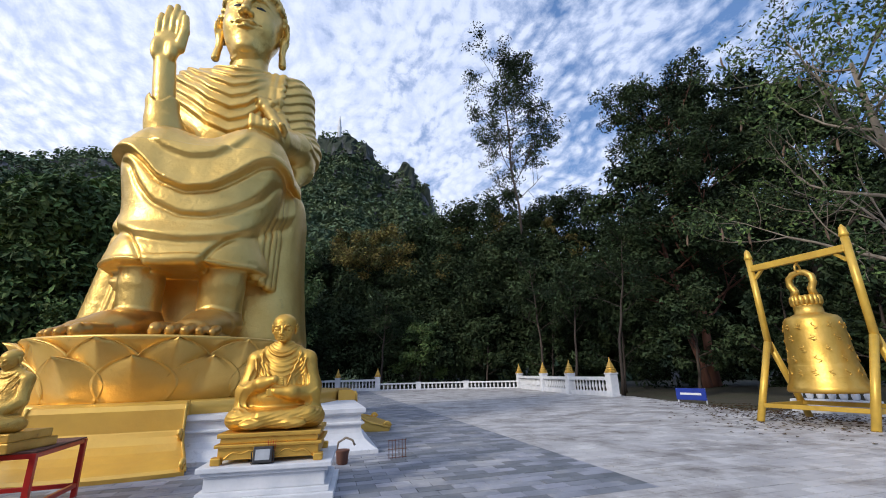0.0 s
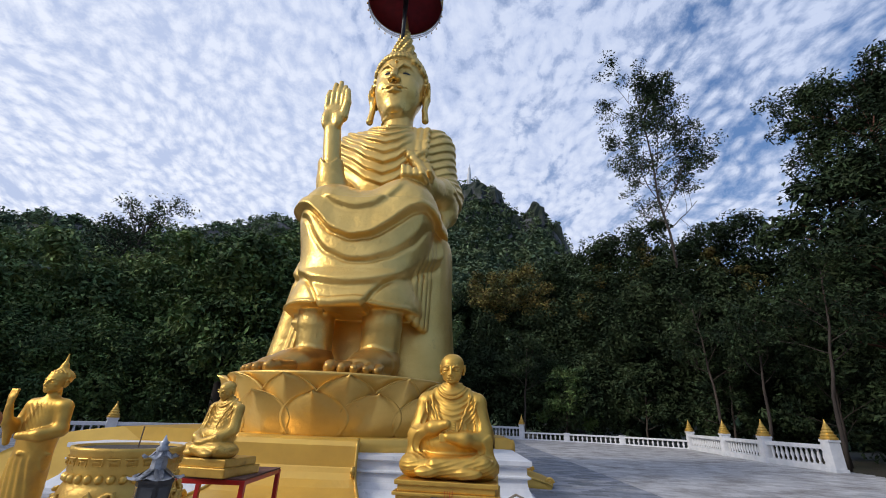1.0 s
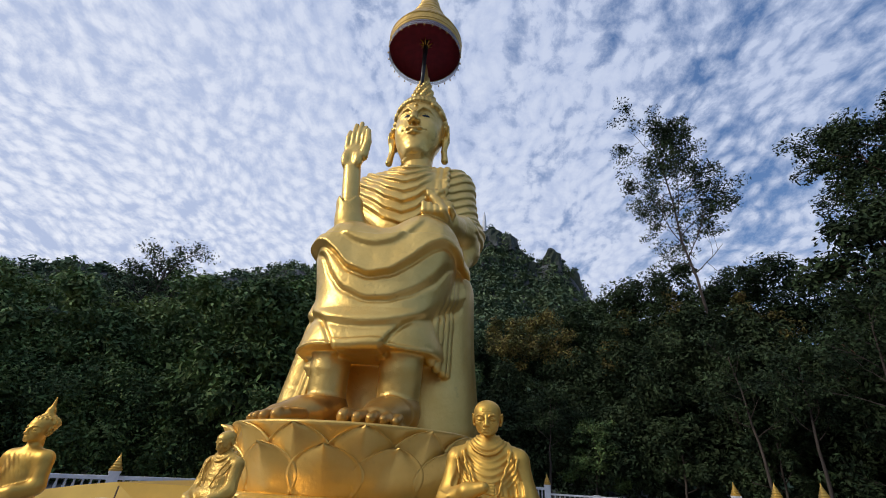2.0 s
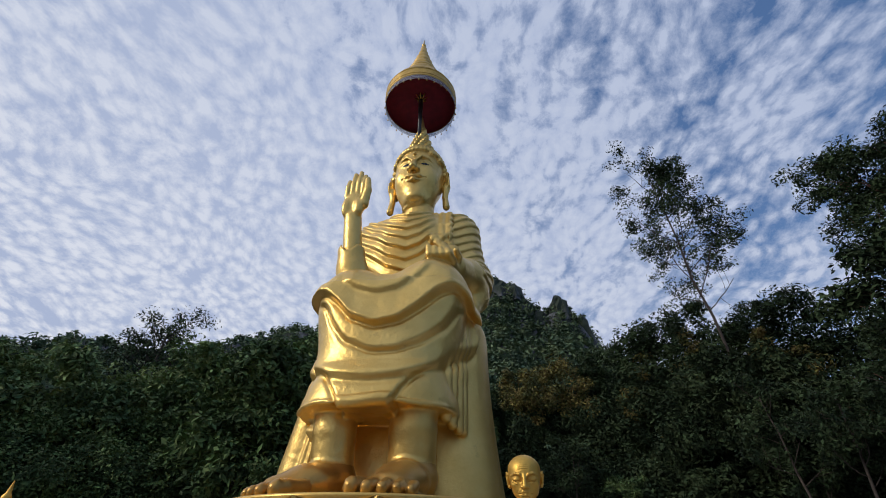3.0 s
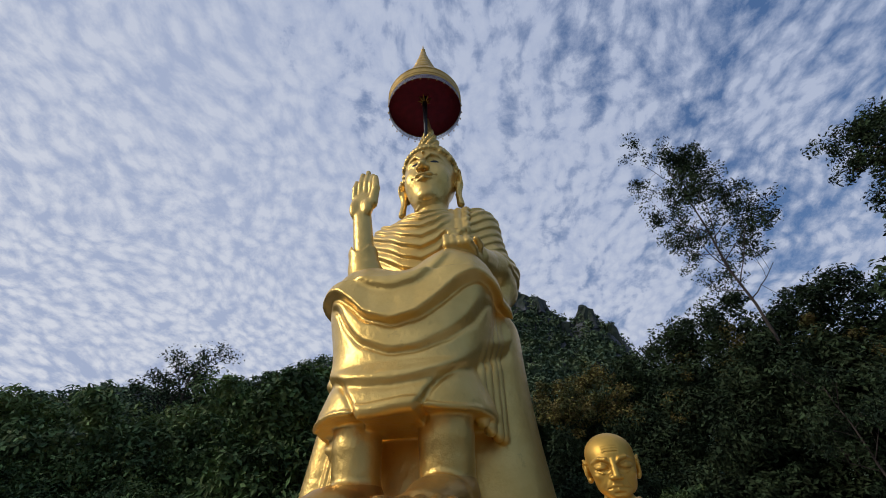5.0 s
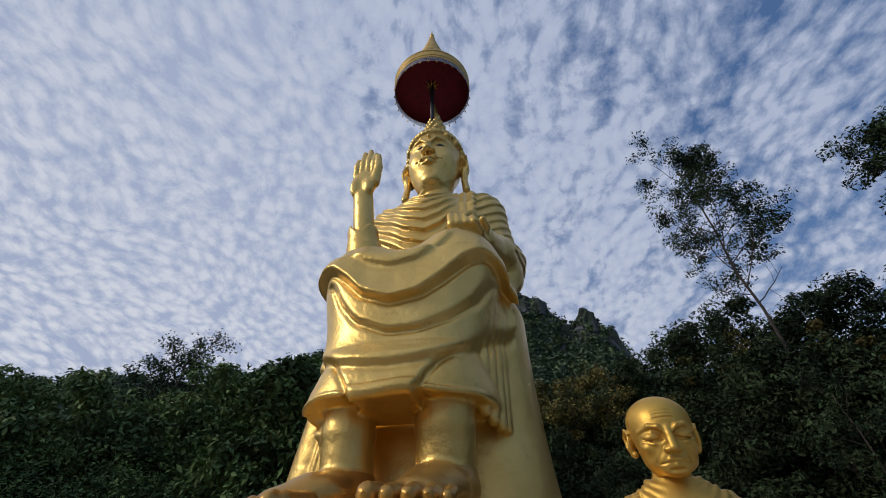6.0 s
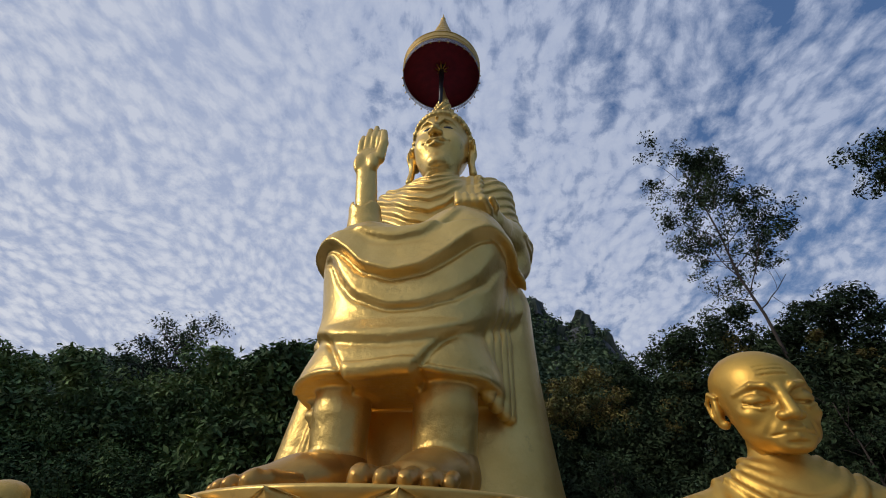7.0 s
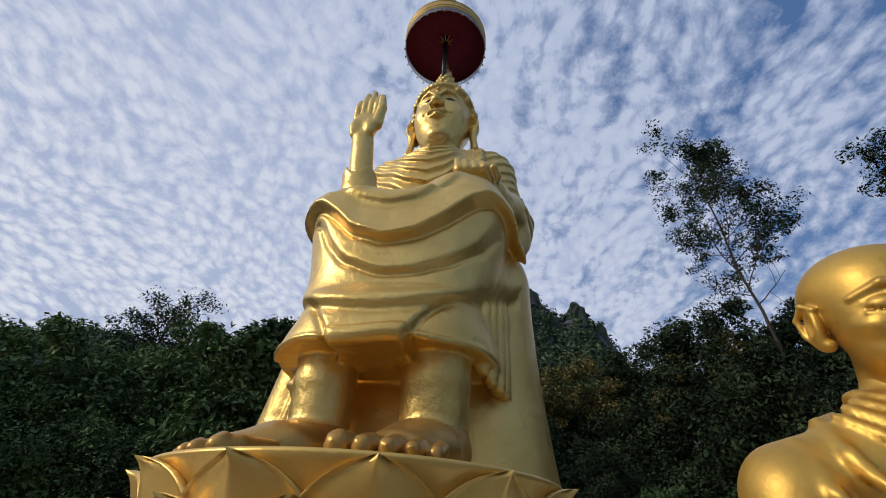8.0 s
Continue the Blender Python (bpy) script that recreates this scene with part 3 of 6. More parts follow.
    # cloth layers on the lap
    lo, hi = (-2.2, 2.2, 3.9), (2.5, 5.2, 8.6)
    fold(a, line([(-2.2, 7.6), (-1.6, 7.45), (-0.87, 7.13), (-0.59, 6.93), (-0.09, 6.76), (0.46, 6.86), (0.75, 7.11), (1.19, 7.62), (1.6, 8.1), (2.4, 8.6)]), 0.13, lo, hi, 0.05, 0.30, (-1.1, 1.4), 0.03, 0.14)
    fold(a, line([(-2.2, 6.9), (-1.67, 6.92), (-1.36, 6.82), (-0.98, 6.47), (-0.65, 6.08), (-0.03, 5.81), (0.57, 5.93), (0.99, 6.27), (1.5, 6.78), (1.88, 6.98), (2.15, 6.9), (2.5, 6.6)]), 0.24, lo, hi, 0.018, 0.36, None, 0.06, 0.06)
    # the second swag: a fine sharp line, and the broad roll below it
    fold(a, line([(-2.2, 7.0), (-1.40, 6.60), (-1.18, 6.11), (-0.74, 5.54), (-0.08, 5.21), (0.51, 5.22), (1.08, 5.47), (1.60, 5.95), (1.9, 6.5), (2.5, 6.9)]), 0.09, lo, hi, 0.028, 0.5, (-1.85, 2.1), 0.06, 0.06)
    fold(a, line([(-2.2, 5.3), (-1.4, 4.90), (-0.97, 4.70), (-0.52, 4.58), (0.0, 4.53), (0.57, 4.58), (1.06, 4.75), (1.48, 5.0), (1.9, 5.5), (2.5, 6.1)]), 0.12, lo, hi, 0.04, 0.45, None, 0.04, 0.10)
    # rolled, wavy hem
    hem = []
    for x in np.linspace(-1.76, 1.62, 40):
        u = min(0.999, abs(x + 0.04) / 1.86)
        hem.append((x, 2.55 + 1.86 * (1 - u ** 2.7) ** (1 / 2.7), 4.02 + 0.03 * math.sin(x * 4.2)))
    a.chain(hem, 0.06, 0.015)
    # middle panel between its two slanting edges
    def panel(x, f, z):
        l = np.interp(z, [4.0, 4.3, 4.7, 5.0], [-0.60, -0.78, -1.05, -1.45]); r = np.interp(z, [4.0, 4.35, 4.65, 4.9], [0.52, 0.70, 0.94, 1.3])
        edge = np.exp(-((x - l + 0.07) / 0.05) ** 2) + np.exp(-((x - r - 0.07) / 0.05) ** 2)
        return (0.09 / (1 + np.exp(np.clip(-(x - l) / 0.018, -40, 40))) / (1 + np.exp(np.clip(-(r - x) / 0.018, -40, 40))) - 0.045 * edge) * np.clip((5.0 - z) / 0.3, 0, 1) * (f > 2.8)
    a.raise_by(panel, (-2, 2.8, 3.9), (2.2, 5.2, 5.0))
    # folds of the robe on the chest and on the sleeve
    lo, hi = (-2.2, -0.2, 8.4), (0.95, 2.4, 12.9)
    for i in range(8):
        z0 = 12.3 - 0.41 * i
        fold(a, line([(-2.2, z0 + 1.35), (-1.4, z0 + 0.68), (-0.7, z0 + 0.06), (0.0, z0 - 0.24), (0.5, z0 - 0.05), (1.0, z0 + 0.45)]), 0.09 + 0.035 * (i % 2), lo, hi, 0.02, 0.17, (-2.6 + 0.05 * i, 1.05), 0.035, 0.05)
    for i in range(11):
        z0 = 12.2 - 0.38 * i
        fold(a, line([(1.5, z0 - 0.35), (2.1, z0), (2.6, z0 + 0.28), (3.2, z0 + 0.5)]), 0.075, (1.55, -1.2, 7.6), (3.4, 1.6, 12.9), 0.02, 0.13, None, 0.03, 0.05)
    # head
    b = Field((-1.7, -2.0, 12.8), (1.8, 1.5, 20.2), 0.031)
    hx = 0.06
    b.rod((hx + 0.06, -0.28, 12.6), (hx, -0.30, 13.9), 0.66, 0.56, 0.05)
    b.ball((hx, -0.36, 15.15), (1.10, 1.22, 1.55), 0.2)
    b.ball((hx, 0.0, 14.25), (0.94, 0.84, 1.22), 0.35)
    b.ball((hx, 0.30, 13.32), (0.42, 0.45, 0.32), 0.3)
    for s in (-1, 1):
        b.ball((hx + 0.48 * s, 0.35, 14.35), (0.38, 0.38, 0.45), 0.25)
        # brows, lids, eyes
        b.chain([(hx + 0.10 * s, 0.93, 15.05), (hx + 0.30 * s, 0.90, 15.28), (hx + 0.55 * s, 0.72, 15.30), (hx + 0.80 * s, 0.45, 15.08)], [0.06, 0.07, 0.065, 0.04], 0.02)
        b.ball((hx + 0.40 * s, 0.88, 14.93), (0.30, 0.20, 0.13), 0.05, (0, 0, -22 * s), cut=True)
        b.ball((hx + 0.40 * s, 0.66, 14.92), (0.27, 0.15, 0.12), 0.03, (0, 0, -22 * s))
        b.chain([(hx + 0.13 * s, 0.83, 14.91), (hx + 0.40 * s, 0.82, 15.02), (hx + 0.72 * s, 0.58, 14.95)], 0.034, 0.012)
        b.chain([(hx + 0.14 * s, 0.82, 14.86), (hx + 0.42 * s, 0.79, 14.78), (hx + 0.70 * s, 0.58, 14.89)], 0.032, 0.012)
        # ears with long lobes
        b.ball((hx + 1.20 * s, -0.48, 14.78), (0.15, 0.44, 0.66), 0.05, (0, 0, -24 * s))
        b.chain([(hx + 1.20 * s, -0.34, 14.5), (hx + 1.16 * s, -0.26, 13.8), (hx + 1.22 * s, -0.22, 13.22)], [0.17, 0.12, 0.15], 0.06)
        b.ball((hx + 1.33 * s, -0.30, 14.86), (0.13, 0.22, 0.42), 0.03, (0, 0, -24 * s), cut=True)
        b.ball((hx + 1.24 * s, -0.10, 13.95), (0.07, 0.10, 0.34), 0.03, cut=True)
    b.chain([(hx, 0.84, 15.12), (hx, 1.00, 14.8), (hx, 1.10, 14.52)], [0.09, 0.12, 0.17], 0.08)
    for s in (-1, 1):
        b.ball((hx + 0.17 * s, 0.98, 14.45), (0.12, 0.14, 0.10), 0.06)
    b.chain([(hx - 0.50, 0.64, 14.18), (hx - 0.22, 0.90, 14.14), (hx, 0.95, 14.09), (hx + 0.22, 0.90, 14.14), (hx + 0.50, 0.64, 14.18)], [0.03, 0.085, 0.075, 0.085, 0.03], 0.015)
    b.chain([(hx - 0.40, 0.68, 14.04), (hx, 0.92, 13.93), (hx + 0.40, 0.68, 14.04)], [0.04, 0.10, 0.04], 0.015)
    b.chain([(hx - 0.50, 0.74, 14.12), (hx - 0.2, 0.99, 14.045), (hx + 0.2, 0.99, 14.045), (hx + 0.50, 0.74, 14.12)], 0.028, 0.015, cut=True)
    b.chain([(hx - 0.09, 1.03, 14.36), (hx - 0.07, 0.98, 14.22)], 0.02, 0.02)
    b.chain([(hx + 0.09, 1.03, 14.36), (hx + 0.07, 0.98, 14.22)], 0.02, 0.02)
    b.ball((hx, 0.88, 15.52), 0.075, 0.02)
    for z in (13.25, 13.0):
        b.chain([(hx + 0.62 * math.cos(t), -0.25 + 0.62 * math.sin(t), z) for t in np.linspace(-0.3, 3.44, 9)], 0.05, 0.08)
    # curls in rows over the crown, and the flame on top
    rng = random.Random(5)
    for row in range(13):
        lat = radians(2 + 7.0 * row)
        count = max(5, int(44 * math.cos(lat)))
        for i in range(count):
            t = 2 * math.pi * (i + 0.5 * (row % 2)) / count
            x, f, z = hx + 1.13 * math.cos(lat) * math.cos(t), -0.36 + 1.25 * math.cos(lat) * math.sin(t), 15.15 + 1.58 * math.sin(lat)
            front = math.sin(t)
            if z > 15.05 + (0.85 * max(0, (front - 0.05)) ** 0.5 if front > 0.05 else -0.2):
                b.ball((x, f, z), 0.15, 0.008)
    b.ball((hx, -0.45, 16.75), (0.60, 0.62, 0.55), 0.15)
    for row in range(9):
        z, r = 16.75 + 0.24 * row, 0.60 - 0.058 * row
        for i in range(max(5, int(12 - row))):
            t = 2 * math.pi * (i + 0.5 * (row % 2)) / max(5, int(12 - row))
            b.ball((hx - 0.03 + r * math.cos(t), -0.45 + r * math.sin(t), z), 0.15 - 0.008 * row, 0.03)
    b.chain([(hx, -0.45, 16.9), (hx - 0.04, -0.45, 18.4), (hx - 0.06, -0.45, 19.75)], [0.5, 0.22, 0.04], 0.1)
    me = figure_mesh("seated_statue", [a, b], GOLD, -2.5, (0.06, 0.3))
    # painted eyes between the lids
    me.materials.append(DARK_EYE)
    me.materials.append(GOLD_FOOT_SHADED)
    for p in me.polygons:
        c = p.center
        # feet get the darkened gold, a painted shade below the ankles
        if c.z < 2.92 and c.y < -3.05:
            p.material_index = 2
        if 14.8 < c.z < 15.0 and c.y < -0.55:
            for s in (-1, 1):
                if ((c.x - hx - 0.40 * s) / 0.17) ** 2 + ((c.z - 14.895) / 0.05) ** 2 < 1:
                    p.material_index = 1
    return me


statue = new("seated_statue", great_statue())
statue.matrix_world = B
tagged(statue, "colossal gold-painted seated figure in pleated robes with a raised open palm", "statue")

# ---- lotus seat, drum and plinth under the statue ----


def stadium(r, n=64, back=-2.2, front=3.5):
    """Outline of the seat, in the statue's frame (y = -f): half a circle in front, straight sides, half a circle behind."""
    pts = []
    for i in range(n // 2 + 1):
        t = math.pi * i / (n // 2)
        pts.append((r * math.cos(t), -(front + r * math.sin(t))))
    for i in range(n // 2 + 1):
        t = math.pi + math.pi * i / (n // 2)
        pts.append((r * math.cos(t), -(back + r * math.sin(t))))
    return pts


def loft(levels, mat, name, smooth=True):
    """A closed body through outlines (points, z)."""
    bm = bmesh.new()
    rings = [[bm.verts.new((x, y, z)) for x, y in pts] for pts, z in levels]
    n = len(rings[0])
    for a, b in zip(rings, rings[1:]):
        for i in range(n):
            bm.faces.new((a[i], a[(i + 1) % n], b[(i + 1) % n], b[i]))
    bm.faces.new(rings[0][::-1]); bm.faces.new(rings[-1])
    me = from_bm(name, bm, mat, smooth)
    return me


def petal_mesh(name, w, h, lean, mat, thick=0.07, ridge=0.10):
    """A pointed lotus petal standing on z = 0, bulging to -y, with a rolled lip and a middle ridge."""
    bm = bmesh.new()
    nu, nv = 25, 14
    grid = {}
    for side in (0, 1):
        for j in range(nv + 1):
            v = j / nv
            half = w / 2 * ((0.72 + 0.28 * math.sin(math.pi * min(v / 0.42, 1) / 2)) if v < 0.42 else max(0.03, max(0.0, 1 - ((v - 0.42) / 0.58) ** 2.0) ** 0.68))
            for i in range(nu):
                u = -1 + 2 * i / (nu - 1)
                x = u * half
                out = lean * v ** 1.9 + 0.05 * math.sin(math.pi * v * 0.9) + ridge * (1 - abs(u)) ** 2.2 * v - 0.17 * u * u * (half / 0.75)
                lip = 0.05 * max(0, (v - 0.86) / 0.14) ** 2 + 0.045 * max(0, (abs(u) - 0.86) / 0.14)
                y = -(out + lip) + side * thick
                grid[side, j, i] = bm.verts.new((x, y, h * v))
    for j in range(nv):
        for i in range(nu - 1):
            bm.faces.new([grid[0, j, i], grid[0, j, i + 1], grid[0, j + 1, i + 1], grid[0, j + 1, i]])
            bm.faces.new([grid[1, j, i], grid[1, j + 1, i], grid[1, j + 1, i + 1], grid[1, j, i + 1]])
        for i in (0, nu - 1):
            bm.faces.new([grid[0, j, i], grid[0, j + 1, i], grid[1, j + 1, i], grid[1, j, i]])
    for j in (0, nv):
        for i in range(nu - 1):
            bm.faces.new([grid[0, j, i], grid[0, j, i + 1], grid[1, j, i + 1], grid[1, j, i]])
    return from_bm(name, bm, mat, True)


def lotus_seat():
    seat = thing("lotus_pedestal", B, "gold lotus pedestal with two rows of broad petals", "pedestal")
    part("core", loft([(stadium(2.26), 0.98), (stadium(2.38), 1.05), (stadium(2.26), 1.25), (stadium(2.44), 1.8), (stadium(2.58), 2.10), (stadium(2.62), 2.15), (stadium(2.60), 2.19)], GOLD_LOTUS, "core"), seat)
    low, high = petal_mesh("petal", 1.34, 0.82, 0.26, GOLD_LOTUS, 0.09, 0.10), petal_mesh("upper_petal", 1.32, 0.90, 0.25, GOLD_LOTUS, 0.09, 0.10)

    def ring(me, name, r, z, count, shift, turn_in=0.0):
        pts = stadium(r, 128)
        seg = [math.dist(pts[i], pts[(i + 1) % len(pts)]) for i in range(len(pts))]
        total = sum(seg)
        for k in range(count):
            s = (k + shift) / count * total
            i = 0
            while s > seg[i]:
                s -= seg[i]; i += 1
            p, q = pts[i], pts[(i + 1) % len(pts)]
            u = s / max(seg[i], 1e-6)
            d = (q[0] - p[0], q[1] - p[1])
            ang = math.degrees(math.atan2(d[1], d[0]))
            part(name, me, seat, m=pose(p[0] + d[0] * u, p[1] + d[1] * u, z, 0, 0, ang + 180))
    ring(low, "petal", 2.40, 1.0, 24, 0.25)
    ring(high, "upper_petal", 2.42, 1.24, 24, 0.75)
    return seat


lotus_seat()


def drum_and_plinth():
    def circle(r, cy=-2.1, n=96):
        return [(0.05 + r * math.cos(2 * math.pi * i / n), cy + r * math.sin(2 * math.pi * i / n)) for i in range(n)]

    drum = thing("yellow_drum", B, "round yellow base drum under the lotus pedestal", "base")
    part("drum_wall", loft([(circle(3.9), 0.66), (circle(3.9), 0.98), (circle(3.86), 1.02)], YELLOW, "drum_wall"), drum)

    def square(h, chamfer=0.0):
        c = (0.05, -2.1)
        return [(c[0] + sx * h, c[1] + sy * h) for sx, sy in ((-1, -1), (1, -1), (1, 1), (-1, 1))]

    plinth = thing("white_plinth", B, "white moulded stone plinth with stained top", "plinth")
    prof = [(4.42, 0.0), (4.42, 0.07), (4.36, 0.10), (4.28, 0.16), (4.19, 0.24), (4.14, 0.34), (4.12, 0.42), (4.12, 0.47), (4.18, 0.50), (4.18, 0.52), (4.12, 0.54), (4.12, 0.66), (4.2, 0.70), (4.2, 0.77)]
    part("moulding", loft([(square(h), z) for h, z in prof], WHITE, "moulding", False), plinth)
    # cloth-like yellow aprons that run down each side to the ground
    def apron(m, label, wide=1.0, reach=1.0):
        ap = thing("yellow_apron", B @ m, label, "apron", "aprons of the plinth")
        bm = bmesh.new()
        prof = [(3.80, 1.025), (4.12, 1.02), (4.22, 0.98), (4.26, 0.90), (4.27, 0.57), (4.285, 0.55), (4.31, 0.48), (4.40, 0.38), (4.58, 0.28), (4.80, 0.20), (5.05, 0.14), (5.22, 0.10), (5.28, 0.06), (5.26, 0.0)]
        if reach > 1:
            prof = [(2.6, 1.035), (4.3, 1.03), (4.9, 0.95), (5.4, 0.86), (5.8, 0.72), (6.1, 0.55), (6.35, 0.36), (6.6, 0.2), (6.9, 0.08), (6.95, 0.0)]
        rows = []
        for d, z in prof:
            w = wide + 0.08 + 0.36 * max(0, (d - 4.0) / 1.3) ** 1.2
            bow = 0.10 * max(0, min(1, (d - 4.25) / 0.5)) if reach == 1 else 0.1
            rows.append([bm.verts.new((-w + 2 * w * i / 24, -(d - bow * (2 * i / 24 - 1) ** 2 * 2.0), z)) for i in range(25)])
        base = [bm.verts.new((v.co.x, v.co.y, 0.0)) for v in rows[0]]
        for a, b in zip(rows, rows[1:]):
            for i in range(24):
                bm.faces.new((a[i], b[i], b[i + 1], a[i + 1]))
        for s in (0, 24):
            edge = [r[s] for r in rows] + [base[s]]
            bm.faces.new(edge if s else edge[::-1])
        part("cloth", from_bm("cloth", bm, YELLOW, False), ap)
        for s in (-1, 1) if reach == 1 else ():
            for w, d, z, r in ((1.10, 4.36, 0.50, 0.085), (1.36, 5.02, 0.13, 0.10)):
                bm = bmesh.new()
                pts = []
                for i in range(22):
                    t = i / 21 * 4.2 * math.pi
                    rr = r * (1 - 0.8 * i / 21)
                    pts.append((s * (w + 0.02), -(d + rr * math.cos(t)), z + rr * math.sin(t)))
                tube(pts, [0.035 * (1 - 0.5 * i / 21) for i in range(22)], 6, bm)
                part("volute", from_bm("volute", bm, YELLOW, True), ap)
            edge = []
            for d, z in prof[2:-1]:
                w = 1.08 + 0.36 * max(0, (d - 4.0) / 1.3) ** 1.2
                edge.append((s * w, -(d - 0.2 * max(0, min(1, (d - 4.25) / 0.5))), z + 0.01))
            part("rim", from_bm("rim", tube(edge, 0.03, 6), GOLD_AGED, True), ap)
    apron(pose(0.05, -2.1, 0, 0, 0, 270), "broad rounded yellow apron bulging over the plinth", 2.9, 2.0)
    for k, l in ((0, "glossy yellow apron running from drum to paving"), (90, "glossy yellow apron running from drum to paving"), (180, "glossy yellow apron running from drum to paving")):
        apron(pose(0.05, -2.1, 0, 0, 0, k), l)


drum_and_plinth()


def parasol():
    p = thing("tiered_parasol", B @ pose(-0.05, 0.15, 0), "tiered gold ceremonial parasol with red lining above the head", "parasol")
    part("pole", from_bm("pole", lathe([(0.07, 17.2), (0.10, 19.5), (0.13, 20.4), (0.10, 21.2)], 12), BLACK, True), p, "dark painted pole")
    R = 1.82
    rim = [(R * 0.98, 20.25), (R, 20.3), (R, 20.42), (R * 1.012, 20.45), (R, 20.5), (R, 20.8), (R * 1.015, 20.84), (R * 1.0, 20.9), (R * 0.95, 21.02)]
    levels, reach = [21.05, 21.5, 21.95, 22.4, 22.9, 23.4, 23.95, 24.5, 25.05, 25.6], [0.93, 0.80, 0.68, 0.57, 0.47, 0.38, 0.30, 0.225, 0.155, 0.10]
    for z, k, k2 in zip(levels, reach, reach[1:] + [0.05]):
        rim += [(R * k, z), (R * k * 1.02, z + 0.06), (R * k, z + 0.16), (R * (k2 + 0.35 * (k - k2)), z + 0.24)]
    bm = lathe(rim + [(R * 0.05, 26.0), (R * 0.07, 26.15), (R * 0.03, 26.3), (0.02, 26.75)], 64, wobble=lambda a, z: 1 + (0.008 * math.cos(a * 32) if z < 25 else 0))
    for f in [f for f in bm.faces if len(f.verts) > 20 and f.calc_center_median().z < 20.5]:
        bm.faces.remove(f)
    part("canopy", from_bm("canopy", bm, GOLD_AGED, False), p, "ribbed gold canopy")
    lin = bmesh.new()
    rows = []
    for r, z in ((R * 0.985, 20.32), (R * 0.975, 20.8), (R * 0.6, 21.05), (0.12, 21.15)):
        rows.append([lin.verts.new((r * math.cos(2 * math.pi * i / 64), r * math.sin(2 * math.pi * i / 64), z)) for i in range(64)])
    for a, b in zip(rows, rows[1:]):
        for i in range(64):
            lin.faces.new((a[i], b[i], b[(i + 1) % 64], a[(i + 1) % 64]))
    part("lining", from_bm("lining", lin, RED_CLOTH, True), p, "dark red cloth lining")
    for i in range(8):
        t = 2 * math.pi * i / 8
        part("hub_petal", from_bm("hub_petal", tube([(0.1 * math.cos(t), 0.1 * math.sin(t), 20.75), (0.26 * math.cos(t), 0.26 * math.sin(t), 20.95), (0.34 * math.cos(t), 0.34 * math.sin(t), 21.0)], [0.03, 0.035, 0.015], 5), GOLD_BRIGHT, True), p)
    # lace frill and little bells
    lace = bmesh.new()
    for zz in (-0.02, -0.15, -0.28):
        bevel_box(-0.096, 0.096, -0.008, 0.008, zz - 0.009, zz + 0.009, 0, lace)
    for z0, z1 in ((-0.02, -0.15), (-0.15, -0.28)):
        for x0, x1 in ((-0.09, 0.0), (0.0, 0.09)):
            tube([(x0, 0, z0), (x1, 0, z1)], 0.008, 4, lace); tube([(x1, 0, z0), (x0, 0, z1)], 0.008, 4, lace)
    me = from_bm("lace_panel", lace, LACE)
    knob = from_bm("tassel", lathe([(0.008, -0.17), (0.035, -0.15), (0.03, -0.08), (0.008, -0.06), (0.008, 0.0)], 6), GOLD_AGED, True)
    for i in range(60):
        t = 2 * math.pi * i / 60
        part("lace_panel", me, p, m=pose(R * 0.985 * math.cos(t), R * 0.985 * math.sin(t), 20.27, 0, 0, math.degrees(t) + 90))
        if i % 2 == 0:
            part("tassel", knob, p, m=pose(R * 1.0 * math.cos(t), R * 1.0 * math.sin(t), 19.98))


parasol()

# ---- ground, terrace ----
gm = bmesh.new()
bmesh.ops.create_grid(gm, x_segments=80, y_segments=80, size=2500)
ground = new("ground", from_bm("ground", gm, SOIL))
ground.location = (0, 0, -0.35)
tagged(ground, "dark forest soil under the trees", "ground", kind="structure")

FENCE = [(-10.4, 40.0), (-6.9, 40.2), (-3.3, 40.4), (0.9, 40.1), (5.3, 38.0), (6.1, 32.1), (6.8, 27.8), (7.95, 24.1)]
tm = bmesh.new()
# paved terrace slab, its edge along the fences
edge = [(-40, -25), (26, -25), (14.5, 12.0), (9.2, 16.0), (8.7, 24.3)] + FENCE[::-1][1:] + [(-40, 41.0)]
vs = [tm.verts.new((x, y, 0)) for x, y in edge]
top = tm.faces.new(vs)
ext = bmesh.ops.extrude_face_region(tm, geom=[top])
for v in ext["geom"]:
    if isinstance(v, bmesh.types.BMVert):
        v.co.z = -0.6
terrace = new("terrace", from_bm("terrace", tm, JOINT))
terrace.location.z = -0.012
tagged(terrace, "paved temple terrace with recessed joints", "terrace", kind="structure")


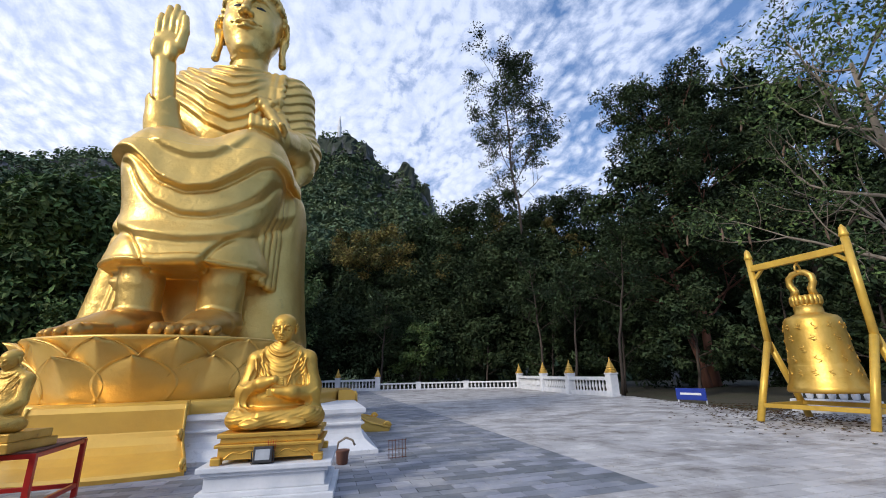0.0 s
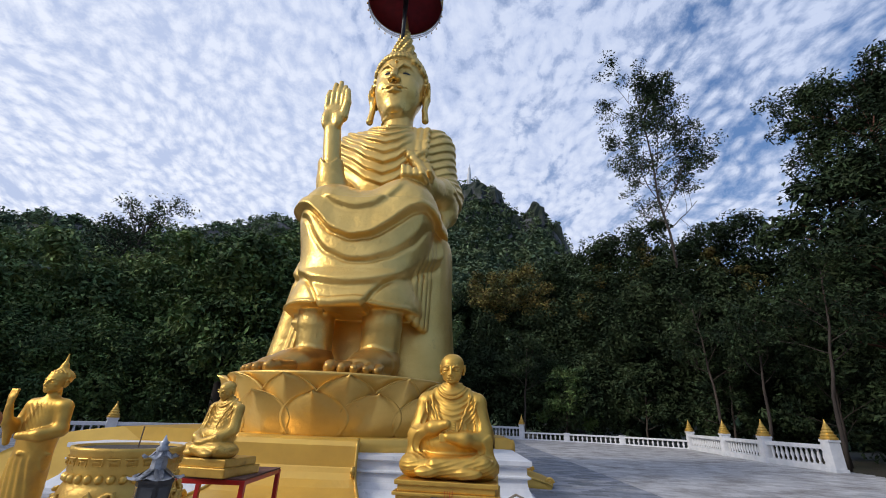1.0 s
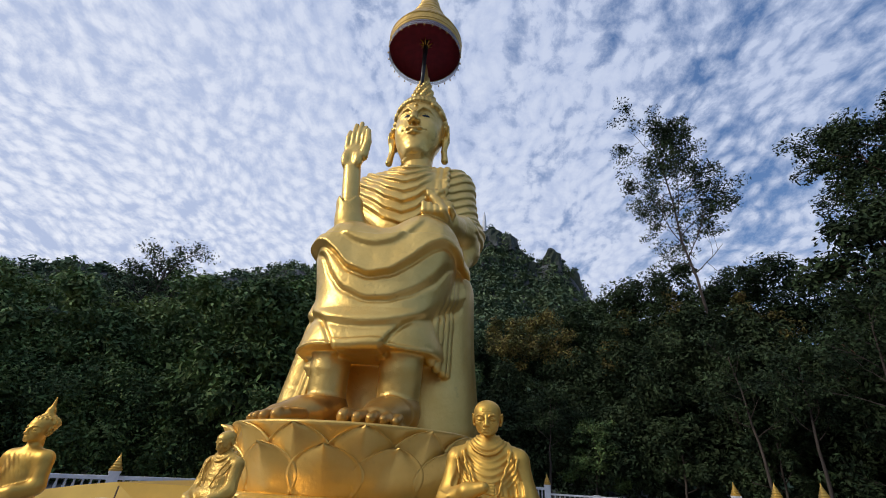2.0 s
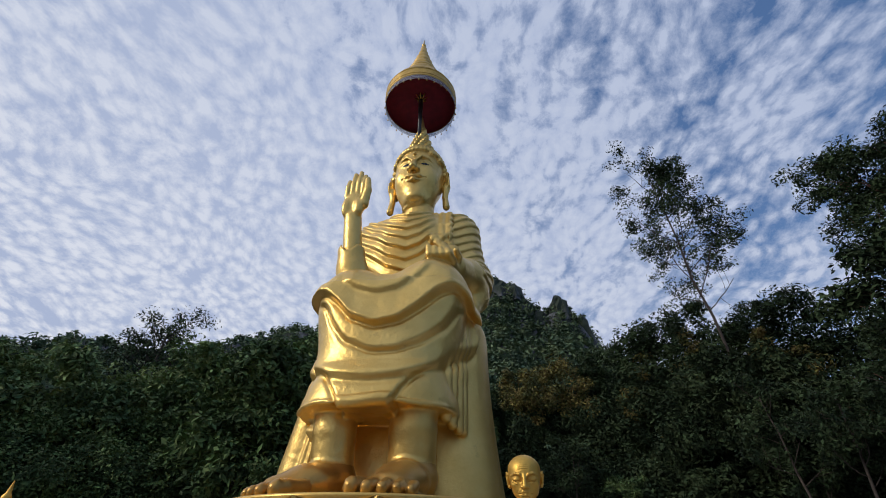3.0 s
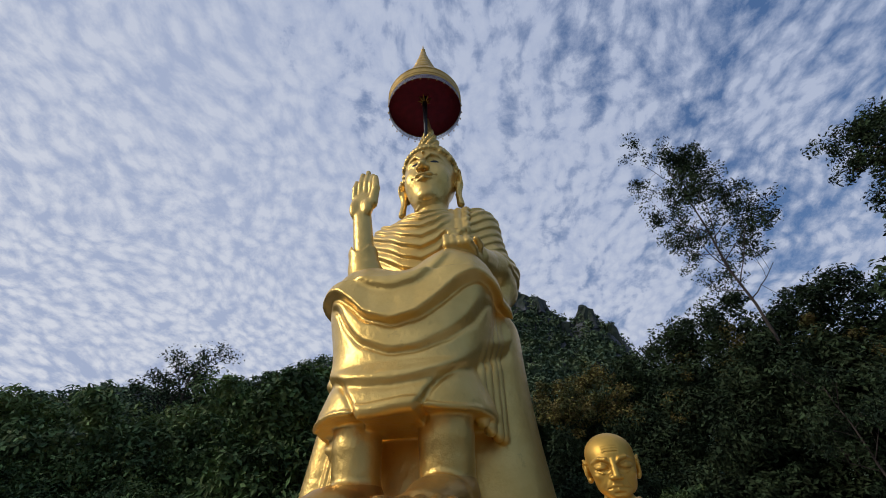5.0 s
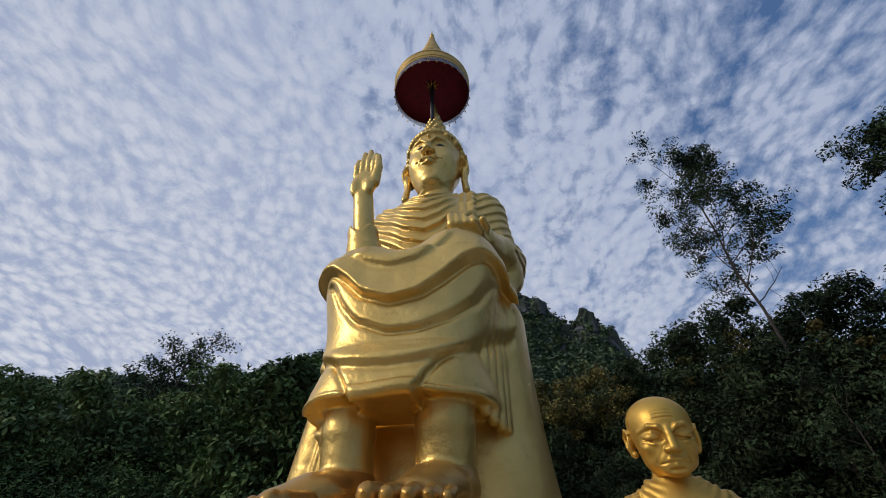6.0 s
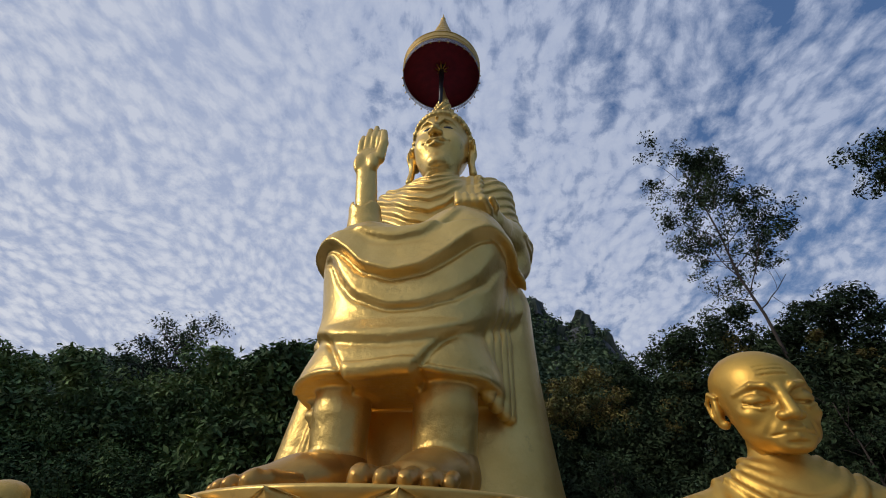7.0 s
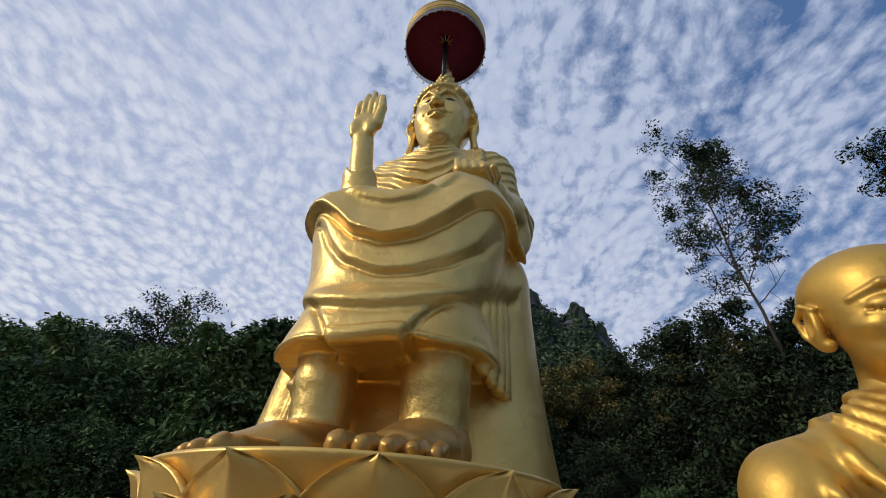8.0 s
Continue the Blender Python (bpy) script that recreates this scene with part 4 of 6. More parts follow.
def paving():
    """Staggered long pavers: dark round the statue, pale beyond. Near ones are pieces, the rest one joined sheet."""
    def inside(x, y):
        c, j = False, len(edge) - 1
        for i in range(len(edge)):
            (xi, yi), (xj, yj) = edge[i], edge[j]
            if (yi > y) != (yj > y) and x < (xj - xi) * (y - yi) / (yj - yi) + xi:
                c = not c
            j = i
        return c
    W, D, G = 0.46, 0.21, 0.007
    rng = random.Random(3)
    shapes = {}
    for k in (0, 1):
        for q in range(4):
            bm = bevel_box(-W / 2 + G / 2, W / 2 - G / 2, -D / 2 + G / 2, D / 2 - G / 2, -0.03, 0.0, 0)
            for v in bm.verts:
                if v.co.z > -0.01:
                    v.co.x *= 0.992; v.co.y *= 0.985
                    v.co.z += rng.uniform(-0.002, 0.002)
            shapes[k, q] = from_bm("paver", bm, (TILE_LIGHT, TILE_DARK)[k])
    far = {0: ([], []), 1: ([], [])}
    near = 0
    for row in range(-98, 175):
        for col in range(-66, 66):
            r, f = (col + 0.5 * (row % 2)) * W, 12 - row * D
            p = B @ Vector((r, -f, 0))
            if not inside(p.x, p.y) or (abs(r) < 4.2 and -2.0 < f < 6.2):
                continue
            if p.y < -3 or p.y > 42 or p.x < -24:
                continue
            row_dark = f < 10.3
            z = rng.uniform(-0.002, 0.002)
            cuts = [(r - W / 2, r + W / 2, 1 if (row_dark and r < 7.4) else 0)]
            if row_dark and r - W / 2 < 7.4 < r + W / 2:
                cuts = [(r - W / 2, 7.4, 1), (7.4, r + W / 2, 0)]
            if len(cuts) == 1 and 2.6 < r < 8.6 and 5.4 < f < 10.6 and near < 300:
                near += 1
                part("paver", shapes[cuts[0][2], rng.randrange(4)], terrace, m=terrace.matrix_world.inverted() @ B @ pose(r, -f, z + 0.002, rng.uniform(-.1, .1), rng.uniform(-.1, .1), 0))
                continue
            for x0, x1, k in cuts:
                if x1 - x0 < 0.03:
                    continue
                v, fc = far[k]
                a, d = len(v), D / 2 - G / 2
                for zz in (z, z - 0.03):
                    v += [tuple(B @ Vector((xx, -f + yy, zz))) for xx, yy in ((x0 + G / 2, -d), (x1 - G / 2, -d), (x1 - G / 2, d), (x0 + G / 2, d))]
                fc += [(a, a + 1, a + 2, a + 3)] + [(a + i, a + 4 + i, a + 4 + (i + 1) % 4, a + (i + 1) % 4) for i in range(4)]
    for k, nm in ((0, "pale"), (1, "blue_grey")):
        v, fc = far[k]
        ob = part(nm + "_pavers", mesh_of(nm + "_pavers", np.array(v), np.array(fc), (TILE_LIGHT_FAR, TILE_DARK_FAR)[k]), terrace, nm.replace("_", "-") + " stone pavers in staggered courses")
        ob.matrix_parent_inverse = terrace.matrix_world.inverted()
        ob["kind"] = "stuff"


bpy.context.view_layer.update()
paving()

# ---- balustrades ----


def post_mesh():
    return from_bm("post_body", bevel_box(-0.22, 0.22, -0.22, 0.22, 0, 1.12, 0.015, bevel_box(-0.26, 0.26, -0.26, 0.26, 0, 0.12, 0.015, bevel_box(-0.25, 0.25, -0.25, 0.25, 1.08, 1.17, 0.015))), WHITE)


FIN = lathe([(0.27, 1.165), (0.28, 1.24), (0.22, 1.28), (0.24, 1.34), (0.17, 1.40), (0.19, 1.46), (0.13, 1.53), (0.14, 1.57), (0.09, 1.65), (0.09, 1.68), (0.045, 1.78), (0.012, 1.94)], 16, square=0.5)
FINIAL, POST = from_bm("finial", FIN, GOLD_AGED, False), post_mesh()
BALUSTER = from_bm("baluster", lathe([(0.055, 0.0), (0.06, 0.04), (0.035, 0.08), (0.075, 0.26), (0.055, 0.38), (0.035, 0.48), (0.055, 0.52), (0.055, 0.56)], 8), WHITE, True)
SHORT = from_bm("short_baluster", lathe([(0.06, 0.0), (0.065, 0.03), (0.045, 0.06), (0.085, 0.2), (0.045, 0.36), (0.06, 0.40)], 8), WHITE, True)


def balustrade(a, b, low=False, posts=(True, True), z=0.0):
    a, b = Vector((*a, z)), Vector((*b, z))
    d = (b - a)
    L = d.length
    m = Matrix.Translation(a) @ d.to_track_quat("X", "Z").to_matrix().to_4x4()
    ob = thing("balustrade", m, "low white balustrade with squat turned balusters" if low else "white painted balustrade with turned balusters and gold-tipped posts", "balustrade", "balustrades round the terrace")
    h0, h1 = (0.08, 0.48) if low else (0.24, 0.80)
    part("bottom_rail", from_bm("bottom_rail", bevel_box(0, L, -0.14, 0.14, 0, h0, 0.012), WHITE), ob)
    part("top_rail", from_bm("top_rail", bevel_box(0, L, -0.15, 0.15, h1, h1 + (0.12 if low else 0.17), 0.02), WHITE), ob)
    n = max(2, int(L / (0.34 if low else 0.29)))
    for i in range(n):
        part("baluster", SHORT if low else BALUSTER, ob, m=pose((i + 0.5) * L / n, 0, h0))
    for on, x in zip(posts, (0, L)):
        if on:
            part("post", POST, ob, m=pose(x, 0, 0) @ Matrix.Diagonal((1, 1, 0.56 if low else 1, 1)))
            if not low:
                part("finial", FINIAL, ob, "gold stepped finial", pose(x, 0, 0))
    return ob


F = FENCE
balustrade(F[0], F[1], posts=(True, True))
balustrade(F[1], F[2], True, (False, True)); balustrade(F[2], F[3], True, (False, True)); balustrade(F[3], F[4], True, (False, False))
balustrade(F[4], F[5], posts=(True, True)); balustrade(F[5], F[6], posts=(False, True)); balustrade(F[6], F[7], posts=(False, True))
for k in range(4):
    balustrade((-10.4 - 4.0 * k, 40.0), (-14.4 - 4.0 * k, 39.9 - 0.1 * k), posts=(False, True))
# the low western side
W0 = Vector((-21.0, 21.5)); W1 = Vector((-23.5, 17.6))
for k in range(5):
    p, q = W0 + (W1 - W0) * k, W0 + (W1 - W0) * (k + 1)
    balustrade(tuple(p), tuple(q), posts=(k == 0, True), z=-0.3)

# ---- trees and hills ----


def leaves(centres, radii, count, size, rng, squash=0.8, shell=0.55, normal_up=0.5):
    """Leaf blades (bent quads) spread through ellipsoid clumps. Arrays of vertices and faces."""
    c, r = np.asarray(centres, float), np.asarray(radii, float)
    n = len(c) * count
    k = np.repeat(np.arange(len(c)), count)
    d = rng.normal(size=(n, 3)); d /= np.linalg.norm(d, axis=1, keepdims=True)
    rad = shell + (1 - shell) * rng.random((n, 1)) ** 0.6
    rad[rng.random(n) < 0.2] *= 0.7
    p = c[k] + d * rad * r[k][:, None] * np.array([1, 1, squash])
    nrm = d * (1 - normal_up) + np.array([0, 0, 1]) * normal_up + rng.normal(scale=0.45, size=(n, 3))
    nrm /= np.linalg.norm(nrm, axis=1, keepdims=True)
    u = np.cross(nrm, rng.normal(size=(n, 3))); u /= np.linalg.norm(u, axis=1, keepdims=True) + 1e-9
    w = np.cross(nrm, u)
    s = size * (0.6 + 0.8 * rng.random((n, 1)))
    a, b, e, g = p - u * s, p + w * s * 0.42 + nrm * s * 0.12, p + u * s, p - w * s * 0.42 + nrm * s * 0.12
    v = np.stack([a, b, e, g], 1).reshape(-1, 3)
    return v, np.arange(4 * n).reshape(-1, 4)


def join(sets):
    vs, fs, at = [], [], 0
    for v, f in sets:
        vs.append(v); fs.append(f + at); at += len(v)
    return np.concatenate(vs), np.concatenate(fs)


def limb(bm, rng, p, d, length, r, depth, ends, spread=0.6, droop=0.0, split=3):
    pts, rad = [Vector(p)], [r]
    d = Vector(d).normalized()
    steps = 5
    for i in range(steps):
        d = (d + Vector(rng.normal(scale=0.13, size=3)) + Vector((0, 0, 0.05 - droop))).normalized()
        pts.append(pts[-1] + d * length / steps)
        rad.append(r * (1 - 0.55 * (i + 1) / steps))
    tube(pts, rad, 6 if depth > 1 else 5, bm)
    if depth == 0:
        ends.append(pts[-1]); ends.append(pts[3])
        return
    for k in range(split):
        at = pts[2 + (k % 4)]
        nd = (d + Vector(rng.normal(scale=spread, size=3))).normalized()
        limb(bm, rng, at, nd, length * rng.uniform(0.5, 0.75), rad[2 + (k % 4)] * 0.6, depth - 1, ends, spread, droop, split)


def tree(name, base, lean, height, r, seed, label, bark, leaf, limbs, clump=1.2, count=60, size=0.2, spread=0.6, droop=0.0, depth=2, bare=0.35, split=3, squash=0.7, group=""):
    rng = np.random.default_rng(seed)
    ob = thing(name, pose(*base), label, "tree", group)
    bm, ends = bmesh.new(), []
    pts, rad = [], []
    n = 9
    for i in range(n + 1):
        u = i / n
        pts.append(Vector((lean[0] * u ** 1.2 + rng.normal(scale=0.06) * height * 0.08, lean[1] * u + rng.normal(scale=0.06) * height * 0.08, height * u)))
        rad.append(r * (1.15 - 0.85 * u) if i else r * 1.5)
    tube(pts, rad, 9, bm)
    for k in range(limbs):
        u = bare + (1 - bare) * (k + 0.5) / limbs
        i = min(int(u * n), n - 1)
        at = pts[i].lerp(pts[i + 1], u * n - i)
        t = 2.4 * k + rng.uniform(0, 0.8)
        up = 0.35 + 0.5 * u
        limb(bm, rng, at, (math.cos(t), math.sin(t), up), height * spread * (0.34 - 0.17 * u) * rng.uniform(0.8, 1.2), r * (0.42 - 0.2 * u), depth, ends, 0.55, droop, split)
    ends.append(pts[-1])
    part("trunk", from_bm("trunk", bm, bark, True), ob)
    if leaf is not None and count:
        e = np.array([tuple(q) for q in ends])
        v, f = leaves(e, clump * rng.uniform(0.6, 1.25, len(e)), count, size, rng, squash, 0.35)
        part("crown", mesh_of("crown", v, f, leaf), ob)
    return ob


def forest(name, mat, rows, seed, label, size=0.34, count=420, category="trees"):
    """A stand of many crowns as one object: each crown is a heap of clumps with leaf blades."""
    rng = np.random.default_rng(seed)
    sets = []
    for x, y, z, h, w in rows:
        nc = 16
        t, u = rng.random(nc) * 2 * np.pi, rng.random(nc)
        c = np.stack([x + np.cos(t) * w * (0.25 + 0.75 * rng.random(nc)) * (1.0 - 0.55 * u), y + np.sin(t) * w * (0.25 + 0.75 * rng.random(nc)) * (1.0 - 0.55 * u), z + h * (0.12 + 0.85 * u)], 1)
        c[0] = (x, y, z + h * 0.95)
        sets.append(leaves(c, w * 0.42 * (0.7 + 0.6 * rng.random(nc)), count // nc, size, rng, 0.75, 0.6))
    v, f = join(sets)
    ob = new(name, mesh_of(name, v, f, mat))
    return tagged(ob, label, category, kind="stuff")


def band(seed, n, az, dist, height, wide, ground_z=lambda d: 0.0):
    """Rows for forest(): azimuths are degrees left of +y."""
    rng = np.random.default_rng(seed)
    out = []
    for i in range(n):
        a = radians(az[0] + (az[1] - az[0]) * (i + rng.uniform(0.1, 0.9)) / n)
        d = rng.uniform(*dist)
        out.append((-2 - math.sin(a) * d, 3 + math.cos(a) * d, ground_z(d) - 0.4, rng.uniform(*height), rng.uniform(*wide)))
    return out

# skyline of the near woods: azimuth to the left of +y and elevation, in degrees
SKY_AZ = np.array([-70, -45, -30, -20, -14, -9, -4, 0, 4, 12, 22, 32, 41, 49, 57, 63, 70, 90])
SKY_EL = np.array([18, 18, 19.6, 21.8, 24.2, 25.2, 24.3, 22.5, 20.5, 19.5, 20, 22, 23, 20.6, 18, 16.8, 15, 14])


def tier(seed, n, az, dist, part_up, h, w):
    """Crowns whose tops reach a part of the skyline's elevation."""
    rng = np.random.default_rng(seed)
    out = []
    for i in range(n):
        a = az[0] + (az[1] - az[0]) * (i + rng.uniform(0.05, 0.95)) / n
        d = rng.uniform(*dist)
        el = np.interp(a, SKY_AZ, SKY_EL) * rng.uniform(*part_up)
        top = 1.4 + d * math.tan(radians(el))
        hh = rng.uniform(*h)
        out.append((-1.2 - math.sin(radians(a)) * d, 2.5 + math.cos(radians(a)) * d, top - hh, hh, rng.uniform(*w)))
    return out


forest("west_wood_edge", LEAF, tier(1, 46, (78, 22), (33, 37), (0.25, 0.5), (5, 7), (2.2, 3.2))
       + tier(5, 46, (80, 20), (36, 40), (0.55, 0.78), (7, 9), (2.4, 3.4)), 15, "shaded green wood edge west of the statue", 0.14, 2790)
# the woods behind and to the right carry their shade in the leaf colour
forest("woodland_edge", LEAF_DEEP_SHADE, tier(4, 60, (21, -62), (42.5, 45.5), (0.18, 0.42), (5, 7), (2.3, 3.3)), 11, "shaded dark green wood edge behind the terrace", 0.20, 2170)
# west wood in the brightened leaf copy, its light painted in
forest("middle_wood", LEAF_WEST_LIT, tier(2, 62, (82, 20), (38, 43), (0.62, 1.07), (7, 9), (2.2, 3.3)), 12, "green mixed woodland rising beside the terrace", 0.21, 2092)
forest("rising_wood", LEAF_DEEP_SHADE, tier(41, 14, (-3, -21), (39.5, 42.5), (0.35, 0.82), (6, 8), (2.0, 2.8)) + tier(6, 70, (20, -62), (47, 51), (0.42, 0.72), (7, 9), (2.6, 3.8)), 16, "dark green woodland rising behind the terrace", 0.21, 2092)
forest("upper_wood", LEAF_SHADED, tier(3, 66, (4, -62), (50, 55), (0.66, 1.06), (7, 10), (2.4, 3.6)) + tier(8, 24, (22, 2), (54, 60), (0.7, 0.95), (7, 9), (2.6, 3.6)), 13, "dark green upper woodland on the rise", 0.21, 2092)
forest("yellowing_wood", LEAF_OLIVE, tier(7, 7, (15, 5), (49, 52), (0.86, 1.0), (4.5, 6), (1.8, 2.6)) + tier(9, 9, (2, -20), (49, 51), (0.45, 0.85), (3, 4), (1.2, 1.8)), 14, "olive and yellow leaved crowns among the wood", 0.16, 1395)


def hills():
    """Wooded ridge with a bare limestone crag, as a polar height field far behind."""
    az = np.linspace(95, -75, 240)
    dist = np.concatenate([np.linspace(62, 200, 26), np.linspace(206, 330, 40), [380, 450]])
    ridge_az = [-75, -40, -20, 0, 1.9, 3.0, 4.2, 5.2, 6.3, 7.2, 8.6, 9.6, 11, 12.6, 14, 16.5, 18.5, 21, 26, 34, 40, 45, 50, 58, 62.5, 65.5, 67, 70, 80, 95]
    ridge_el = [8, 10, 12, 19, 22.3, 24.9, 25.4, 26.6, 27.9, 27.2, 26.4, 27.6, 29.0, 30.0, 31.1, 31.3, 30.6, 28.5, 26.5, 25, 23.6, 23.0, 20.8, 17.6, 18.0, 18.2, 17.2, 15.5, 13, 12]
    el = np.interp(az[::-1], ridge_az, ridge_el)[::-1]
    v = np.zeros((len(az), len(dist), 3))
    for i, a in enumerate(az):
        for j, d in enumerate(dist):
            x, y = -1.2 - math.sin(radians(a)) * d, 2.5 + math.cos(radians(a)) * d
            crest = 1.4 + 290 * math.tan(radians(el[i]))
            t = np.clip((d - 60) / 230, 0, 1)
            crag = np.clip((el[i] - 23) / 6, 0, 1) if 1.5 < a < 23 else 0
            shape = (0.22 * t + 0.78 * t ** 2.6) if crag > 0 else t ** 1.5
            z = crest * shape if d <= 290 else crest * (1 - 0.0006 * (d - 290) ** 1.2)
            nz = noise.fractal(Vector((x, y, 0)) * 0.035, 0.9, 2.1, 5)
            z += nz * (6 * t + 2) * (0.3 if d > 280 else 1)
            if crag > 0 and 200 < d < 300:
                z += 5 * crag * noise.fractal(Vector((x * 0.12, y * 0.12, 3)), 0.7, 2.3, 4)
            v[i, j] = (x, y, z - 1.5)
    n, m = len(az), len(dist)
    q = np.arange(n * m).reshape(n, m)
    f = np.stack([q[:-1, :-1], q[:-1, 1:], q[1:, 1:], q[1:, :-1]], -1).reshape(-1, 4)
    ob = new("limestone_hill", mesh_of("limestone_hill", v.reshape(-1, 3), f[:, ::-1], ROCK, True))
    tagged(ob, "steep wooded hill with a bare grey limestone crag", "hill", kind="structure")
    # scrub and trees on the slopes, thinning on the crag
    rng = np.random.default_rng(21)
    c, r = [], []
    for _ in range(6600):
        i, j = rng.integers(0, n - 1), rng.integers(0, m - 3)
        a, d = az[i], dist[j]
        if 1.5 < a < 23 and d > 272 and rng.random() < 0.20:
            continue
        if rng.random() > min(1, (d / 150) ** 1.0):
            continue
        p = v[i, j] * 0.5 + v[i + 1, j + 1] * 0.5 + rng.normal(scale=1.0, size=3)
        s = rng.uniform(2.4, 5.0)
        c.append(p + (0, 0, s * 0.5)); r.append(s)
    for _ in range(2600):
        i, j = int(rng.integers(np.argmin(abs(az - 24)), np.argmin(abs(az + 2)))), int(rng.integers(14, 58))
        p = v[i, j] * 0.5 + v[i + 1, j + 1] * 0.5
        if p[2] > 0.86 * v[i, :, 2].max() + rng.normal(scale=5):
            continue
        s = rng.uniform(2.0, 4.0)
        c.append(p + rng.normal(scale=0.8, size=3) + (0, 0, s * 0.4)); r.append(s)
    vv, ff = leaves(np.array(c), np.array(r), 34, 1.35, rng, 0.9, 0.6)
    wood = new("hillside_wood", mesh_of("hillside_wood", vv, ff, LEAF_FAR_LIT))
    tagged(wood, "distant green scrub and trees covering the hill", "trees", kind="stuff")
    # bare pinnacles along the crest
    for a0, tall, wide, seed in ((6.3, 9, 6.0, 1), (5.6, 5, 5, 2), (3.5, 6, 3.6, 3), (2.9, 4, 3, 8), (8.6, 4, 5, 4), (12.4, 5, 8, 5), (14.4, 7, 9, 6), (16.2, 6, 8, 7)):
        foot = v[int(np.argmin(abs(az - a0))), int(np.argmin(abs(dist - 284)))]
        bm = lathe([(wide * 1.25, -14), (wide, -3), (wide * 0.86, tall * 0.3), (wide * 0.62, tall * 0.62), (wide * 0.40, tall * 0.86), (wide * 0.16, tall)], 14,
                   wobble=lambda a, z: 1 + 0.45 * noise.noise(Vector((2 * math.cos(a) + seed * 7, 2 * math.sin(a), z * 0.22))) + 0.40 * noise.noise(Vector((5 * math.cos(a), 5 * math.sin(a) + seed * 3, z * 0.3))))
        peak = new("rock_pinnacle", from_bm("rock_pinnacle", bm, ROCK))
        peak.matrix_world = Matrix.Translation(foot)
        tagged(peak, "jagged grey limestone pinnacle on the wooded crest", "rock", "pinnacles of the crag")
    # mast-like shrine on the summit
    k = int(np.argmin(abs(az - 15.7)))
    top = v[k, int(np.argmin(abs(dist - 288)))]
    mast = thing("summit_shrine", Matrix.Translation(top), "thin pale spire on the summit of the crag", "shrine")
    part("spire", from_bm("spire", lathe([(1.6, -3), (1.6, 9.0), (1.2, 9.4), (1.0, 14.5), (0.7, 15.2), (0.2, 18.0)], 8), WHITE), mast)


hills()

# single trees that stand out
# the darkened leaf copy stands in for crowns in shade or against the sky
tree("tall_thin_tree", (8.0, 45.5, 0.0), (-2.0, -4.9), 33.0, 0.17, 31, "tall thin tree with sparse feathery crown", BARK, LEAF_SHADED, 20, 0.86, 44, 0.14, 0.60, 0.0, 2, 0.56, 3)
tree("large_dark_tree", (18.2, 32.8, 0.0), (-0.2, -0.8), 21.8, 0.27, 32, "large dark leafy tree with reddish trunk", BARK_RED, LEAF_SHADED, 36, 0.95, 130, 0.13, 0.88, 0.0, 2, 0.20, 3)
tree("red_barked_tree", (16.6, 31.0, 0.0), (-2.6, -0.8), 14.5, 0.22, 33, "forked tree with bare red-brown limbs", BARK_RED, LEAF_SHADED, 9, 1.3, 90, 0.2, 1.0, 0.0, 2, 0.35, 3)
tree("leafy_crown_tree", (30.0, 36.0, 0.0), (0.0, -1.0), 22.0, 0.45, 36, "broad leafy tree beside the terrace", BARK, LEAF_SHADED, 26, 1.5, 90, 0.25, 1.0, 0.0, 2, 0.2, 3)
pods = tree("pod_tree", (16.6, 15.4, 0.0), (-0.3, 0.6), 13.0, 0.26, 34, "half-bare tree with twisted limbs and hanging pods", BARK_PALE, LEAF, 17, 0.75, 24, 0.10, 1.35, 0.01, 2, 0.25, 4)
tree("feathery_tree", (-43.0, 28.0, 3.0), (1.0, 0.0), 15.6, 0.30, 35, "half-bare feathery tree against the sky", BARK, LEAF_SHADED, 22, 1.0, 22, 0.15, 0.85, 0.0, 2, 0.35, 3)
for k, (x, y, h, s) in enumerate(((-24, 24, 11.5, 41), (-29, 27.5, 13, 42), (-34, 30, 13, 43), (-21, 30, 13, 44))):
    tree("leafy_tree", (x, y, 0), (0.5, 0), h, 0.3, s, "slender leafy tree at the edge of the wood", BARK, LEAF, 20, 1.25, 70, 0.23, 0.75, 0, 2, 0.25, 3, group="trees at the wood's edge")
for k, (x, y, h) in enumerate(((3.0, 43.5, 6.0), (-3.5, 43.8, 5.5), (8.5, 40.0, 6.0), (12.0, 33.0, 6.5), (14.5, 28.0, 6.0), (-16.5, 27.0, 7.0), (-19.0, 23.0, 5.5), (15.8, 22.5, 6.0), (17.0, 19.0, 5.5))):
    # east ones (x > 0) take the darkened leaf, shade painted as colour
    tree("young_tree", (x, y, -0.3), (0.4, -0.3), h, 0.09, 60 + k, "young bushy tree at the terrace edge", BARK, LEAF_SHADED if x > 0 else LEAF, 12, 0.65, 60, 0.15, 1.1, 0.02, 1, 0.2, 4, group="young trees round the terrace")
for k, (x, y, h, lx) in enumerate(((7.2, 36.5, 10.0, -0.5), (8.6, 33.0, 9.0, 0.8), (10.4, 29.5, 10.5, 1.6), (-7.0, 42.5, 9.0, 0.4))):
    tree("slender_tree", (x, y, -0.3), (lx, 0.3), h, 0.10, 80 + k, "slender grey-trunked tree in front of the wood", BARK, LEAF_SHADED, 10, 0.8, 60, 0.13, 0.9, 0.02, 1, 0.45, 3, group="slender trees at the terrace edge")

